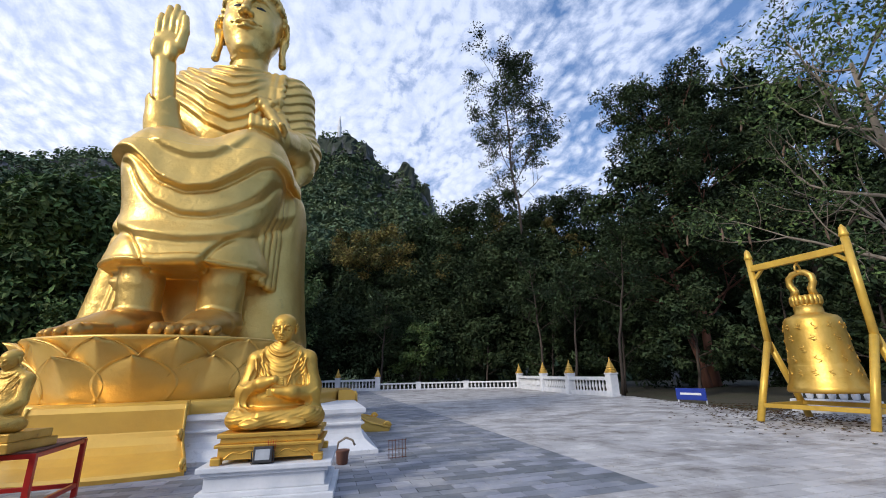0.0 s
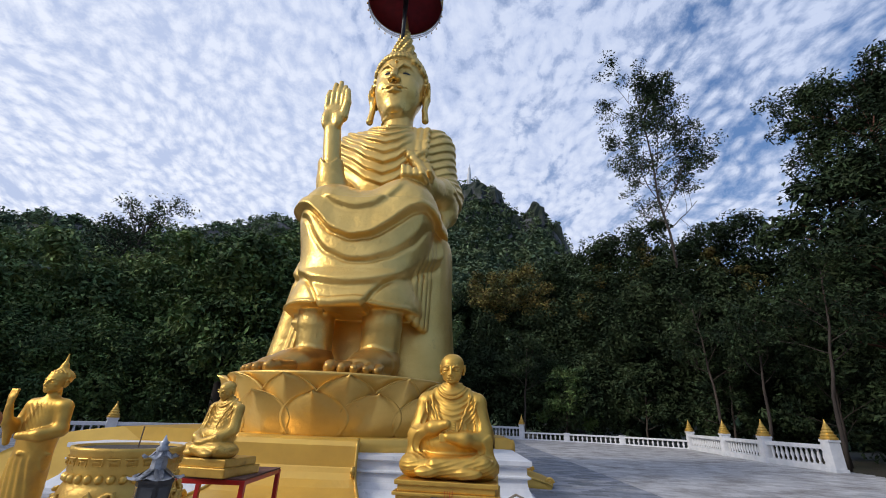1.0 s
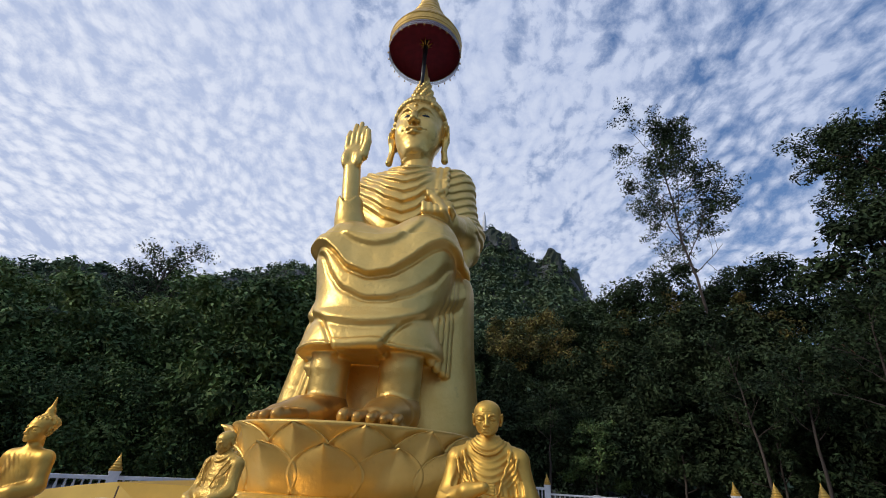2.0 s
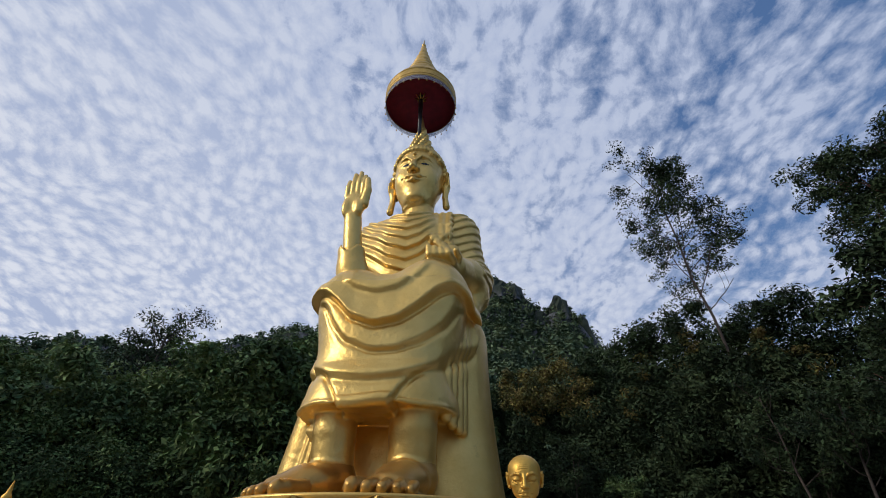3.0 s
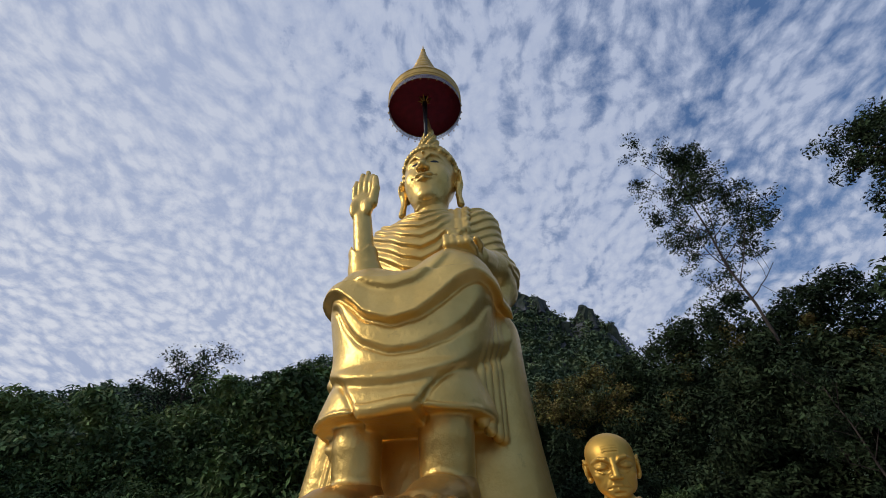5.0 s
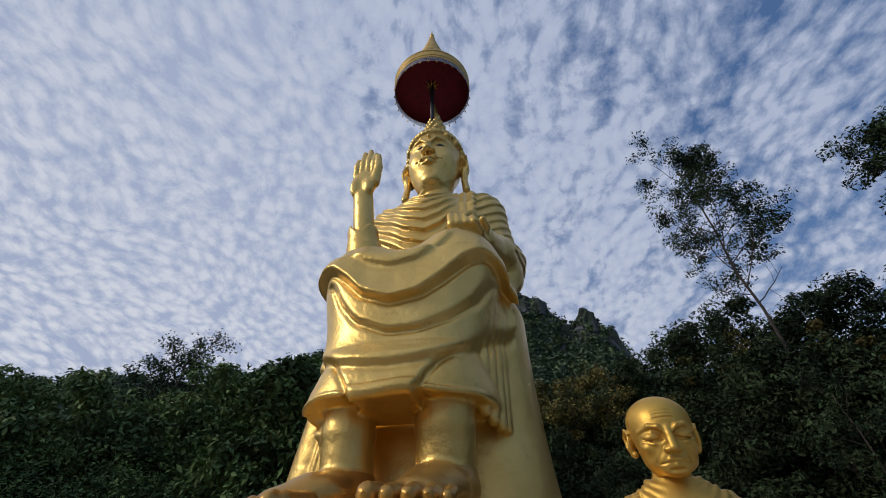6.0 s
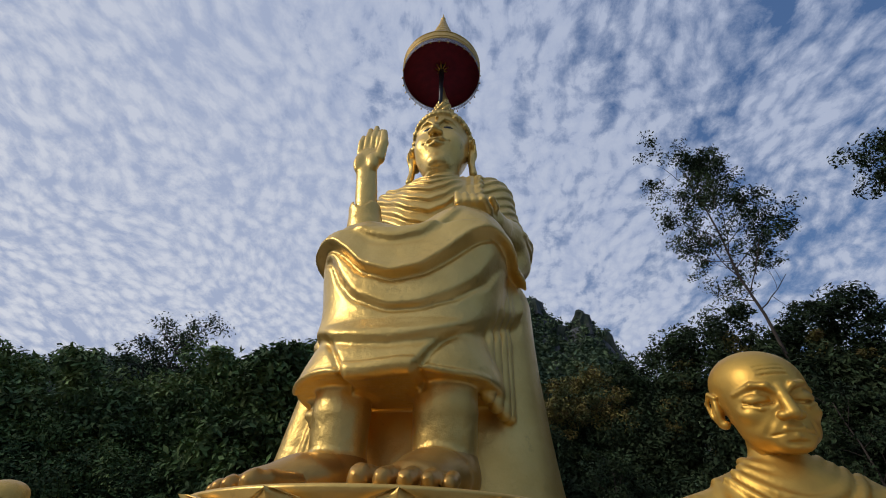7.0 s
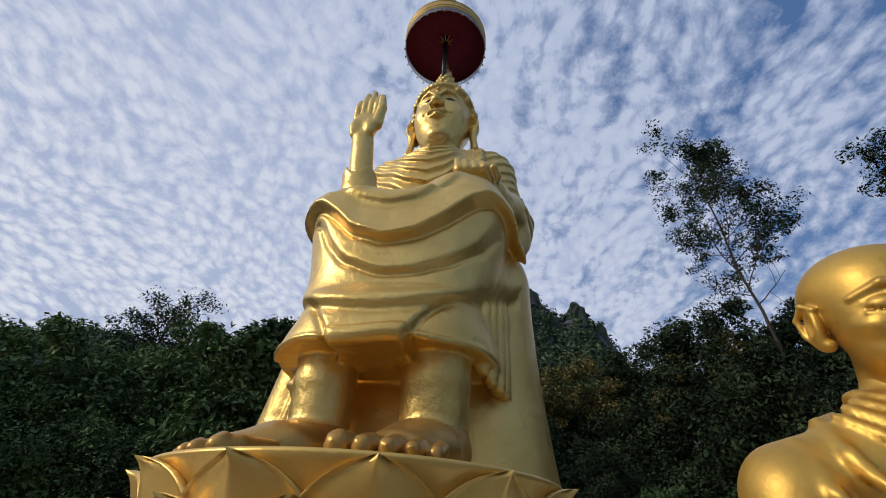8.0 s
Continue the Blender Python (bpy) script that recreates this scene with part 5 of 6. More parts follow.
pod = from_bm("seed_pod", tube([(0, 0, 0), (0.01, 0, -0.08), (0.03, 0.01, -0.25), (0.02, 0.02, -0.45), (-0.02, 0.02, -0.58)], [0.006, 0.03, 0.05, 0.045, 0.01], 6), POD, True)
bark_mesh = pods.children[0].data
rng = random.Random(12)
tips = [v.co.copy() for v in bark_mesh.vertices if v.co.z > 5.5 and v.co.x ** 2 + v.co.y ** 2 > 6]
for k in range(26):
    p = tips[rng.randrange(len(tips))]
    part("seed_pod", pod, pods, "brown hanging seed pod", pose(p.x, p.y, p.z, rng.uniform(-10, 10), rng.uniform(-10, 10), rng.uniform(0, 360)))


# unseen trees added round the back, so that the gold reflects something dark
def ring_wood(seed, n, az, dist, top, w):
    rng = np.random.default_rng(seed)
    out = []
    for i in range(n):
        a, d, h = radians(az[0] + (az[1] - az[0]) * (i + rng.random()) / n), rng.uniform(*dist), rng.uniform(*top)
        out.append((-1.2 - math.sin(a) * d, 2.5 + math.cos(a) * d, -0.4, h, rng.uniform(*w)))
    return out


forest("rear_wood", LEAF_SHADED, ring_wood(31, 60, (92, 300), (34, 46), (7, 10), (4, 6)), 32, "unseen dark wood added behind the terrace to darken reflections", 0.6, 520)

# ---- seated monks, standing figure ----


def face(b, c, s, calm=False):
    """Features of a shaven head on field b; c: centre, s: scale."""
    P = lambda x, f, z: (c[0] + x * s, c[1] + f * s, c[2] + z * s)
    R = lambda *r: np.array(r) * s
    b.ball(P(0, -0.02, 0.085), R(0.162, 0.192, 0.138), 0.03 * s)
    b.ball(P(0, 0.045, -0.02), R(0.142, 0.136, 0.13), 0.06 * s)
    b.ball(P(0, 0.065, -0.105), R(0.114, 0.106, 0.060), 0.05 * s)
    b.ball(P(0, 0.142, -0.138), R(0.060, 0.038, 0.034), 0.03 * s)
    b.ball(P(0, 0.128, -0.085), R(0.068, 0.050, 0.040), 0.03 * s)
    b.rod(P(0, -0.06, -0.42), P(0, -0.03, -0.06), 0.100 * s, 0.086 * s, 0.02 * s)
    for k in (-1, 1):
        b.ball(P(0.092 * k, 0.108, -0.035), R(0.040, 0.040, 0.026), 0.025 * s)
        # brow ridge, socket, closed lid with its slit, pouch
        b.chain([P(0.020 * k, 0.178, 0.036), P(0.045 * k, 0.180, 0.058), P(0.085 * k, 0.158, 0.064), P(0.132 * k, 0.100, 0.040)], [0.009 * s, 0.011 * s, 0.010 * s, 0.006 * s], 0.010 * s)
        b.ball(P(0.074 * k, 0.190, 0.012), R(0.054, 0.052, 0.038), 0.006 * s, (0, 0, -20 * k), cut=True)
        b.ball(P(0.073 * k, 0.130, 0.012), R(0.047, 0.040, 0.029), 0.004 * s, (0, 0, -20 * k))
        b.chain([P(0.032 * k, 0.158, 0.026), P(0.074 * k, 0.158, 0.038), P(0.118 * k, 0.118, 0.022)], 0.0055 * s, 0.003 * s)
        b.chain([P(0.030 * k, 0.160, 0.002), P(0.074 * k, 0.166, -0.004), P(0.116 * k, 0.130, 0.003)], 0.0055 * s, 0.002 * s, cut=True)
        b.chain([P(0.032 * k, 0.162, -0.012), P(0.076 * k, 0.162, -0.021), P(0.118 * k, 0.126, -0.008)], 0.0080 * s, 0.003 * s)
        # crease beside the mouth
        if not calm:
            b.chain([P(0.042 * k, 0.192, -0.046), P(0.070 * k, 0.176, -0.070), P(0.084 * k, 0.150, -0.108)], 0.0065 * s, 0.012 * s, cut=True)
        # ear: shell, hollow, rim, lobe
        b.ball(P(0.160 * k, -0.03, 0.000), R(0.020, 0.044, 0.066), 0.010 * s, (0, 0, -18 * k))
        b.ball(P(0.183 * k, -0.020, 0.006), R(0.011, 0.022, 0.036), 0.006 * s, (0, 0, -18 * k), cut=True)
        b.chain([P(0.168 * k, 0.005, 0.044), P(0.178 * k, -0.030, 0.064), P(0.182 * k, -0.066, 0.030), P(0.176 * k, -0.058, -0.020), P(0.164 * k, -0.030, -0.058)], 0.0085 * s, 0.005 * s)
        b.ball(P(0.154 * k, -0.012, -0.058), R(0.017, 0.024, 0.018), 0.014 * s)
        b.ball(P(0.024 * k, 0.193, -0.048), R(0.022, 0.024, 0.017), 0.006 * s)
        b.chain([P(0.060 * k, 0.020, -0.14), P(0.035 * k, 0.022, -0.40)], [0.012 * s, 0.016 * s], 0.03 * s)
    b.chain([P(0, 0.172, 0.050), P(0, 0.194, -0.004), P(0, 0.212, -0.042)], [0.015 * s, 0.019 * s, 0.022 * s], 0.010 * s)
    b.chain([P(-0.066, 0.148, -0.108), P(-0.024, 0.181, -0.090), P(0, 0.183, -0.093), P(0.024, 0.181, -0.090), P(0.066, 0.148, -0.108)], [0.005 * s, 0.009 * s, 0.008 * s, 0.009 * s, 0.005 * s], 0.005 * s)
    b.chain([P(-0.056, 0.150, -0.118), P(0, 0.178, -0.116), P(0.056, 0.150, -0.118)], [0.006 * s, 0.011 * s, 0.006 * s], 0.006 * s)
    b.chain([P(-0.070, 0.154, -0.112), P(-0.02, 0.193, -0.1035), P(0.02, 0.193, -0.1035), P(0.070, 0.154, -0.112)], 0.0038 * s, 0.003 * s, cut=True)
    b.chain([P(-0.03, 0.176, -0.138), P(0.03, 0.176, -0.138)], 0.007 * s, 0.008 * s, cut=True)
    for z in () if calm else (0.098, 0.116, 0.132):
        f = -0.02 + 0.192 * math.sqrt(1 - ((z - 0.085) / 0.138) ** 2) + 0.001
        b.chain([P(-0.050, f - 0.010, z), P(0.0, f, z + 0.003), P(0.045, f - 0.008, z)], 0.0036 * s, 0.004 * s, cut=True)
    return b


def seated_monk(name, mat, h=0.010, hh=0.0046, old=False):
    a = Field((-0.72, -0.5, -0.03), (0.72, 0.72, 1.22), h)
    a.ball((0, 0.10, 0.13), (0.58, 0.36, 0.17), 0.1)
    for k in (-1, 1):
        a.ball((0.43 * k, 0.18, 0.14), (0.20, 0.24, 0.14), 0.1)
    a.rod((-0.42, 0.32, 0.15), (0.20, 0.46, 0.10), 0.10, 0.075, 0.05)
    a.rod((0.42, 0.34, 0.17), (-0.15, 0.44, 0.17), 0.11, 0.08, 0.05)
    a.ball((-0.24, 0.47, 0.09), (0.15, 0.07, 0.06), 0.03)
    a.ball((0.28, 0.48, 0.09), (0.15, 0.07, 0.06), 0.03)
    a.ball((0, -0.03, 0.52), (0.33, 0.235, 0.52), 0.08)
    a.chain([(-0.34, -0.03, 0.925), (0, -0.04, 1.03), (0.34, -0.03, 0.925)], [0.105, 0.125, 0.105], 0.10)
    a.rod((0, -0.04, 0.9), (0, -0.02, 1.2), 0.11, 0.085, 0.05)
    if old:
        for k in (-1, 1):
            a.chain([(0.35 * k, -0.02, 0.88), (0.41 * k, 0.06, 0.52), (0.30 * k, 0.30, 0.36), (0.04 * k, 0.42, 0.30)], [0.12, 0.10, 0.085, 0.06], 0.06)
        a.ball((0, 0.42, 0.28), (0.16, 0.09, 0.05), 0.03)
    else:
        a.chain([(-0.355, -0.02, 0.88), (-0.43, 0.04, 0.52), (-0.40, 0.10, 0.42)], [0.115, 0.11, 0.11], 0.08)
        a.chain([(0.355, -0.02, 0.88), (0.43, 0.04, 0.52), (0.40, 0.10, 0.40)], [0.115, 0.11, 0.11], 0.08)
        a.chain([(-0.44, 0.10, 0.47), (-0.2, 0.30, 0.58), (-0.02, 0.36, 0.63)], [0.11, 0.085, 0.055], 0.05)
        a.chain([(0.44, 0.10, 0.42), (0.2, 0.32, 0.46), (0.0, 0.36, 0.48)], [0.11, 0.085, 0.055], 0.05)
        for i in range(4):
            a.rod((0.0, 0.36, 0.655 - 0.025 * i), (0.09, 0.37, 0.65 - 0.028 * i), 0.016, 0.014, 0.008)
            a.rod((0.0, 0.37, 0.51 - 0.025 * i), (-0.10, 0.375, 0.505 - 0.026 * i), 0.016, 0.014, 0.008)
        # hanging sleeves
        a.rod((-0.44, 0.08, 0.45), (-0.46, 0.12, 0.24), 0.09, 0.10, 0.06)
        a.rod((0.44, 0.08, 0.42), (0.46, 0.12, 0.24), 0.09, 0.10, 0.06)
    a.ball((0, 0.10, 0.40), (0.36, 0.20, 0.20), 0.06)
    # collar: thin rolled edges of cloth round the neck, sinking towards the breast
    for r, tk in ((0.124, 0.016), (0.152, 0.015), (0.182, 0.015), (0.216, 0.014)):
        a.chain([(r * math.cos(t), -0.03 + r * 0.80 * math.sin(t), 1.135 - 0.50 * (r - 0.150) - (0.06 + 1.15 * (r - 0.13)) * max(0, math.sin(t)) ** 1.6) for t in (np.linspace(-0.9, 4.04, 25) if r < 0.14 else np.linspace(0.25, math.pi - 0.25, 21))], tk, 0.010)
    # broad bands of cloth laid over both shoulders, with a raised edge
    for k in (-1, 1):
        a.chain([(0.13 * k, -0.14, 1.12), (0.235 * k, -0.03, 1.075), (0.262 * k, 0.09, 0.98), (0.235 * k, 0.175, 0.86), (0.17 * k, 0.225, 0.70), (0.13 * k, 0.25, 0.56)], [0.020, 0.020, 0.018, 0.017, 0.016, 0.015], 0.014)
        a.chain([(0.24 * k, -0.14, 1.05), (0.335 * k, 0.02, 1.015), (0.335 * k, 0.11, 0.90), (0.30 * k, 0.17, 0.76)], 0.016, 0.016)

    # pleats of the robe: deep swags on the breast, falls on sleeves and legs
    def chest(x, f, z):
        w = 0.5 + 0.5 * np.sin((z - 2.4 * (x - 0.03) ** 2 - 0.05 * x) * 2 * np.pi / 0.072)
        v = 0.5 + 0.5 * np.sin((x + 0.25 * (z - 0.5)) * 2 * np.pi / 0.055)
        up = np.clip((z - 0.60) / 0.08, 0, 1)
        return (0.008 * (w ** 1.6 - 0.3) * up + 0.006 * (v - 0.4) * (1 - up)) * np.clip((0.36 - np.abs(x)) / 0.08, 0, 1) * np.clip((f - 0.02) / 0.06, 0, 1) * np.clip((0.29 - f) / 0.03, 0, 1) * np.clip((z - 0.28) / 0.1, 0, 1) * np.clip((1.0 - z) / 0.1, 0, 1)
    a.raise_by(chest, (-0.45, 0.0, 0.25), (0.45, 0.6, 1.05))

    def sleeve(x, f, z):
        w = 0.5 + 0.5 * np.sin((np.abs(x) * 0.9 + f * 0.9 + z * 0.22 + 0.03 * np.sin(z * 9)) * 2 * np.pi / 0.085)
        return 0.014 * (w ** 2 - 0.3) * np.clip((np.abs(x) - 0.27) / 0.06, 0, 1) * np.clip((z - 0.2) / 0.08, 0, 1) * np.clip((0.86 - z) / 0.25, 0, 1)
    a.raise_by(sleeve, (-0.72, -0.4, 0.18), (0.72, 0.5, 1.0))

    def legs(x, f, z):
        w = 0.5 + 0.5 * np.sin((z * 1.5 + f * 0.5 - x * 0.35) * 2 * np.pi / 0.07)
        return 0.006 * (w ** 2 - 0.3) * np.clip((0.27 - z) / 0.05, 0, 1) * np.clip((f - 0.05) / 0.1, 0, 1)
    a.raise_by(legs, (-0.72, 0.0, 0.0), (0.72, 0.72, 0.3))
    b = face(Field((-0.26, -0.28, 1.0), (0.26, 0.30, 1.66), hh), (0, 0.02, 1.335 if not old else 1.27), 0.98 if not old else 0.90)
    return figure_mesh(name, [a, b], mat, nod=22.0 if old else 10.0, nape=(0.02, 1.2))


def stepped_base(parent, sizes, mat, name):
    for x, y, z0, z1 in sizes:
        part(name, from_bm(name, bevel_box(-x, x, -y, y, z0, z1, 0.012), mat), parent)


MP = pose(-2.475, 7.15, 0, 0, 0, 12) @ Matrix.Scale(0.955, 4)
ped = thing("white_pedestal", MP, "white painted stepped pedestal with chipped worn top", "pedestal")
stepped_base(ped, [(0.82, 0.66, 0.0, 0.10), (0.76, 0.60, 0.10, 0.16), (0.70, 0.54, 0.16, 0.33), (0.74, 0.58, 0.33, 0.375), (0.78, 0.62, 0.375, 0.435)], WHITE, "step")
gb = thing("gold_base", MP @ pose(0, 0, 0.435), "gold stepped base with carved apron under a seated monk", "base")
stepped_base(gb, [(0.60, 0.46, 0.05, 0.19), (0.64, 0.50, 0.19, 0.23), (0.585, 0.45, 0.23, 0.30), (0.62, 0.48, 0.30, 0.355)], GOLD_BRIGHT, "step")
for sx in (-1, 1):
    for sy in (-1, 1):
        part("foot", from_bm("foot", bevel_box(sx * 0.60 - 0.06, sx * 0.60 + 0.06, sy * 0.46 - 0.06, sy * 0.46 + 0.06, 0, 0.09, 0.02), GOLD_BRIGHT), gb)
for sx in (-1, 1):
    pts = [(sx * (0.54 - 0.5 * u), -0.468, 0.07 + 0.07 * math.sin(u * 3.0) - 0.02 * math.cos(u * 14)) for u in np.linspace(0, 1, 14)]
    part("scroll", from_bm("scroll", tube(pts, 0.012, 6), GOLD_BRIGHT, True), gb)
monk = new("monk_statue", seated_monk("monk_statue", GOLD_BRIGHT))
monk.matrix_world = MP @ pose(0, 0.02, 0.79)
tagged(monk, "shiny gold statue of a seated monk, hands crossed before the chest", "statue")

# little black floodlight in front of the base
fl = thing("floodlight", MP @ pose(-0.05, -0.56, 0.435), "small black floodlight with a pale lens, tilted up", "floodlight")
part("housing", from_bm("housing", bevel_box(-0.115, 0.115, -0.03, 0.03, 0.015, 0.20, 0.012), BLACK), fl, m=pose(0, 0, 0, -12))
part("lens", from_bm("lens", bevel_box(-0.085, 0.085, -0.036, -0.029, 0.045, 0.165, 0.004), material("pale_lens", (0.45, 0.47, 0.5), 0.15), ), fl, "pale glass lens", pose(0, 0, 0, -12))
part("bracket", from_bm("bracket", tube([(-0.13, 0.02, 0.005), (-0.13, 0.0, 0.14), (-0.12, 0.0, 0.15)], 0.008, 6, tube([(0.13, 0.02, 0.005), (0.13, 0.0, 0.14), (0.12, 0.0, 0.15)], 0.008, 6, tube([(-0.13, 0.02, 0.008), (0.13, 0.02, 0.008)], 0.008, 6))), BLACK), fl)
for k in range(4):
    part("incense_stick", from_bm("incense_stick", tube([(0.06 + 0.02 * k, 0.05, 0.0), (0.05 + 0.03 * k, 0.03, 0.27)], 0.003, 5), RED), fl)

# red table with the older monk
TB = pose(-5.28, 6.38, 0, 0, 0, 20)
table = thing("red_table", TB, "red painted steel table frame with thin top", "table")
for sx in (-1, 1):
    for sy in (-1, 1):
        part("leg", from_bm("leg", bevel_box(sx * 0.53 - 0.028, sx * 0.53 + 0.028, sy * 0.58 - 0.028, sy * 0.58 + 0.028, 0, 0.68, 0.004), RED), table)
for z in (0.655, 0.14):
    for s in (-1, 1):
        part("rail", from_bm("rail", bevel_box(-0.50, 0.50, s * 0.58 - 0.022, s * 0.58 + 0.022, z - 0.025, z + 0.025, 0.004), RED), table)
        part("rail", from_bm("rail", bevel_box(s * 0.53 - 0.022, s * 0.53 + 0.022, -0.55, 0.55, z - 0.025, z + 0.025, 0.004), RED), table)
part("tabletop", from_bm("tabletop", bevel_box(-0.55, 0.55, -0.60, 0.60, 0.683, 0.70, 0.003), BARK_RED), table, "red-brown worn board")
b2 = thing("gilded_base", pose(-5.15, 6.11, 0.70, 0, 0, 8), "aged gold two-step base on the red table", "base")
stepped_base(b2, [(0.40, 0.34, 0.0, 0.10), (0.36, 0.30, 0.10, 0.19)], GOLD_AGED, "step")
old = new("elder_monk_statue", seated_monk("elder_monk_statue", GOLD_AGED, 0.017, 0.012, True))
old.matrix_world = pose(-5.15, 6.11, 0.885, 0, 0, -6) @ Matrix.Scale(0.605, 4)
tagged(old, "aged gold statue of an old seated monk, hands in lap", "statue")


def standing_figure():
    a = Field((-0.5, -0.4, -0.03), (0.55, 0.6, 1.75), 0.016)
    a.pillar(0, 1.0, 0, 0, lambda z: 0.27 - 0.04 * z + 0.05 * max(0, 0.2 - z), lambda z: 0.19 - 0.02 * z, 2.4, 0.05, 0.05)
    a.ball((0, 0, 1.15), (0.25, 0.17, 0.36), 0.1)
    a.rod((-0.23, 0, 1.39), (0.23, 0, 1.39), 0.10, 0.10, 0.1)
    a.rod((0, 0, 1.4), (0, 0.01, 1.60), 0.075, 0.07, 0.05)
    a.chain([(0.27, 0, 1.36), (0.32, 0.02, 1.08), (0.20, 0.18, 1.02), (-0.02, 0.26, 1.0)], [0.09, 0.085, 0.075, 0.05], 0.05)
    a.chain([(-0.27, 0, 1.36), (-0.32, 0.05, 1.10), (-0.30, 0.25, 1.18), (-0.28, 0.30, 1.36)], [0.09, 0.08, 0.06, 0.045], 0.04)
    a.ball((-0.28, 0.31, 1.44), (0.055, 0.03, 0.09), 0.02)
    for i in range(4):
        a.rod((-0.325 + 0.03 * i, 0.31, 1.48), (-0.33 + 0.032 * i, 0.30, 1.585), 0.019, 0.016, 0.006)
    a.rod((-0.31, 0.20, 1.14), (-0.33, 0.13, 0.90), 0.065, 0.04, 0.06)
    a.chain([(-0.28, 0.0, 0.78), (0, 0.20, 0.78), (0.28, 0.0, 0.78)], 0.02, 0.02)

    def pleat(x, f, z):
        c = 0.004 * np.sin((0.75 * x + 0.6 * z + 1.2 * x * x) * 2 * np.pi / 0.05) * np.clip((z - 1.0) / 0.05, 0, 1) * np.clip((f - 0.04) / 0.05, 0, 1) * np.clip((0.20 - np.abs(x)) / 0.05, 0, 1)
        s = 0.010 * np.sin((x * 1.0 + 0.2 * z) * 2 * np.pi / 0.09) * np.clip((0.76 - z) / 0.05, 0, 1)
        return c + s
    a.raise_by(pleat, (-0.5, -0.4, 0), (0.5, 0.6, 1.42))
    b = Field((-0.2, -0.22, 1.5), (0.2, 0.24, 2.2), 0.0085)
    face(b, (0, 0.01, 1.69), 0.80, True)
    b.ball((0, -0.025, 1.775), (0.136, 0.150, 0.108), 0.02)
    for row in range(6):
        lat = radians(5 + 14 * row)
        for i in range(max(4, int(20 * math.cos(lat)))):
            t = 2 * math.pi * i / max(4, int(20 * math.cos(lat)))
            if math.sin(t) < 0.3 or row > 1:
                b.ball((0.136 * math.cos(lat) * math.cos(t), -0.025 + 0.150 * math.cos(lat) * math.sin(t), 1.775 + 0.108 * math.sin(lat)), 0.019, 0.008)
    b.chain([(0, -0.02, 1.87), (0, -0.02, 1.94)], [0.065, 0.05], 0.03)
    b.chain([(0, -0.02, 1.96), (0, -0.02, 2.12)], [0.03, 0.005], 0.02)
    return figure_mesh("standing_statue", [a, b], GOLD_BRIGHT)


st = new("standing_statue", standing_figure())
st.matrix_world = pose(-8.05, 5.82, 0.0, 0, 0, 12)
tagged(st, "gold statue of a standing robed figure, one hand raised", "statue")

# painted guardian figure: a plain shape
dn = Field((-0.35, -0.3, 0.0), (0.35, 0.35, 1.42), 0.02)
dn.pillar(0, 0.75, 0, 0, lambda z: 0.20, lambda z: 0.15, 2.5, 0.05, 0.05)
dn.ball((0, 0, 0.86), (0.22, 0.15, 0.26), 0.06)
dn.chain([(0.2, 0, 1.0), (0.27, 0.02, 0.85), (0.22, 0.1, 0.72)], [0.085, 0.075, 0.06], 0.04)
dn.chain([(-0.2, 0, 1.0), (-0.27, 0.02, 0.85), (-0.22, 0.1, 0.72)], [0.085, 0.075, 0.06], 0.04)
dn.ball((0, 0, 1.22), (0.125, 0.13, 0.14), 0.05)
guard = new("guardian_statue", figure_mesh("guardian_statue", [dn], material("red_and_ochre_paint", (0.30, 0.07, 0.03), 0.5, 0, (0.42, 0.22, 0.05), 28, (0.48, 0.52), bump=0.006, bump_scale=30)))
guard.matrix_world = pose(-6.78, 4.55, 0.0, 0, 0, -30)
tagged(guard, "small painted guardian statue in patterned red and ochre", "statue")

# incense urn with dragon relief
urn = thing("incense_urn", pose(-4.83, 4.75, 0) @ Matrix.Diagonal((1, 1, 1.05, 1)), "large gold incense urn with carved dragon relief", "urn")
part("bowl", from_bm("bowl", lathe([(0.30, 0.0), (0.40, 0.03), (0.40, 0.10), (0.33, 0.16), (0.38, 0.28), (0.46, 0.45), (0.47, 0.62), (0.43, 0.74), (0.415, 0.77), (0.415, 0.84), (0.425, 0.86), (0.43, 0.98), (0.445, 1.0), (0.445, 1.03), (0.41, 1.03), (0.40, 0.92)], 64), GOLD_AGED, True), urn)
rng = random.Random(8)
for i in range(30):
    t = 2 * math.pi * i / 30
    part("boss", from_bm("boss", lathe([(0.02, -0.02), (0.034, -0.012), (0.036, 0.006), (0.026, 0.016), (0.022, 0.026), (0.004, 0.03)], 8), GOLD_AGED, True), urn, m=pose(0.415 * math.cos(t), 0.415 * math.sin(t), 0.805, 0, 90, math.degrees(t)) )
for k in range(70):
    t0 = 2 * math.pi * k / 70 + rng.uniform(-0.1, 0.1)
    pts, z = [], rng.uniform(0.36, 0.68)
    for i in range(9):
        t = t0 + 0.06 * i
        zz = z + 0.06 * math.sin(i * 1.1 + k) + 0.035 * math.cos(i * 2.3 + 2 * k)
        r = 0.475 + 0.02 * math.sin(i * 2.1)
        pts.append((r * math.cos(t), r * math.sin(t), zz))
    part("dragon_relief", from_bm("dragon_relief", tube(pts, [0.010, 0.020, 0.026, 0.030, 0.026, 0.028, 0.020, 0.022, 0.006], 6), GOLD_AGED, True), urn)
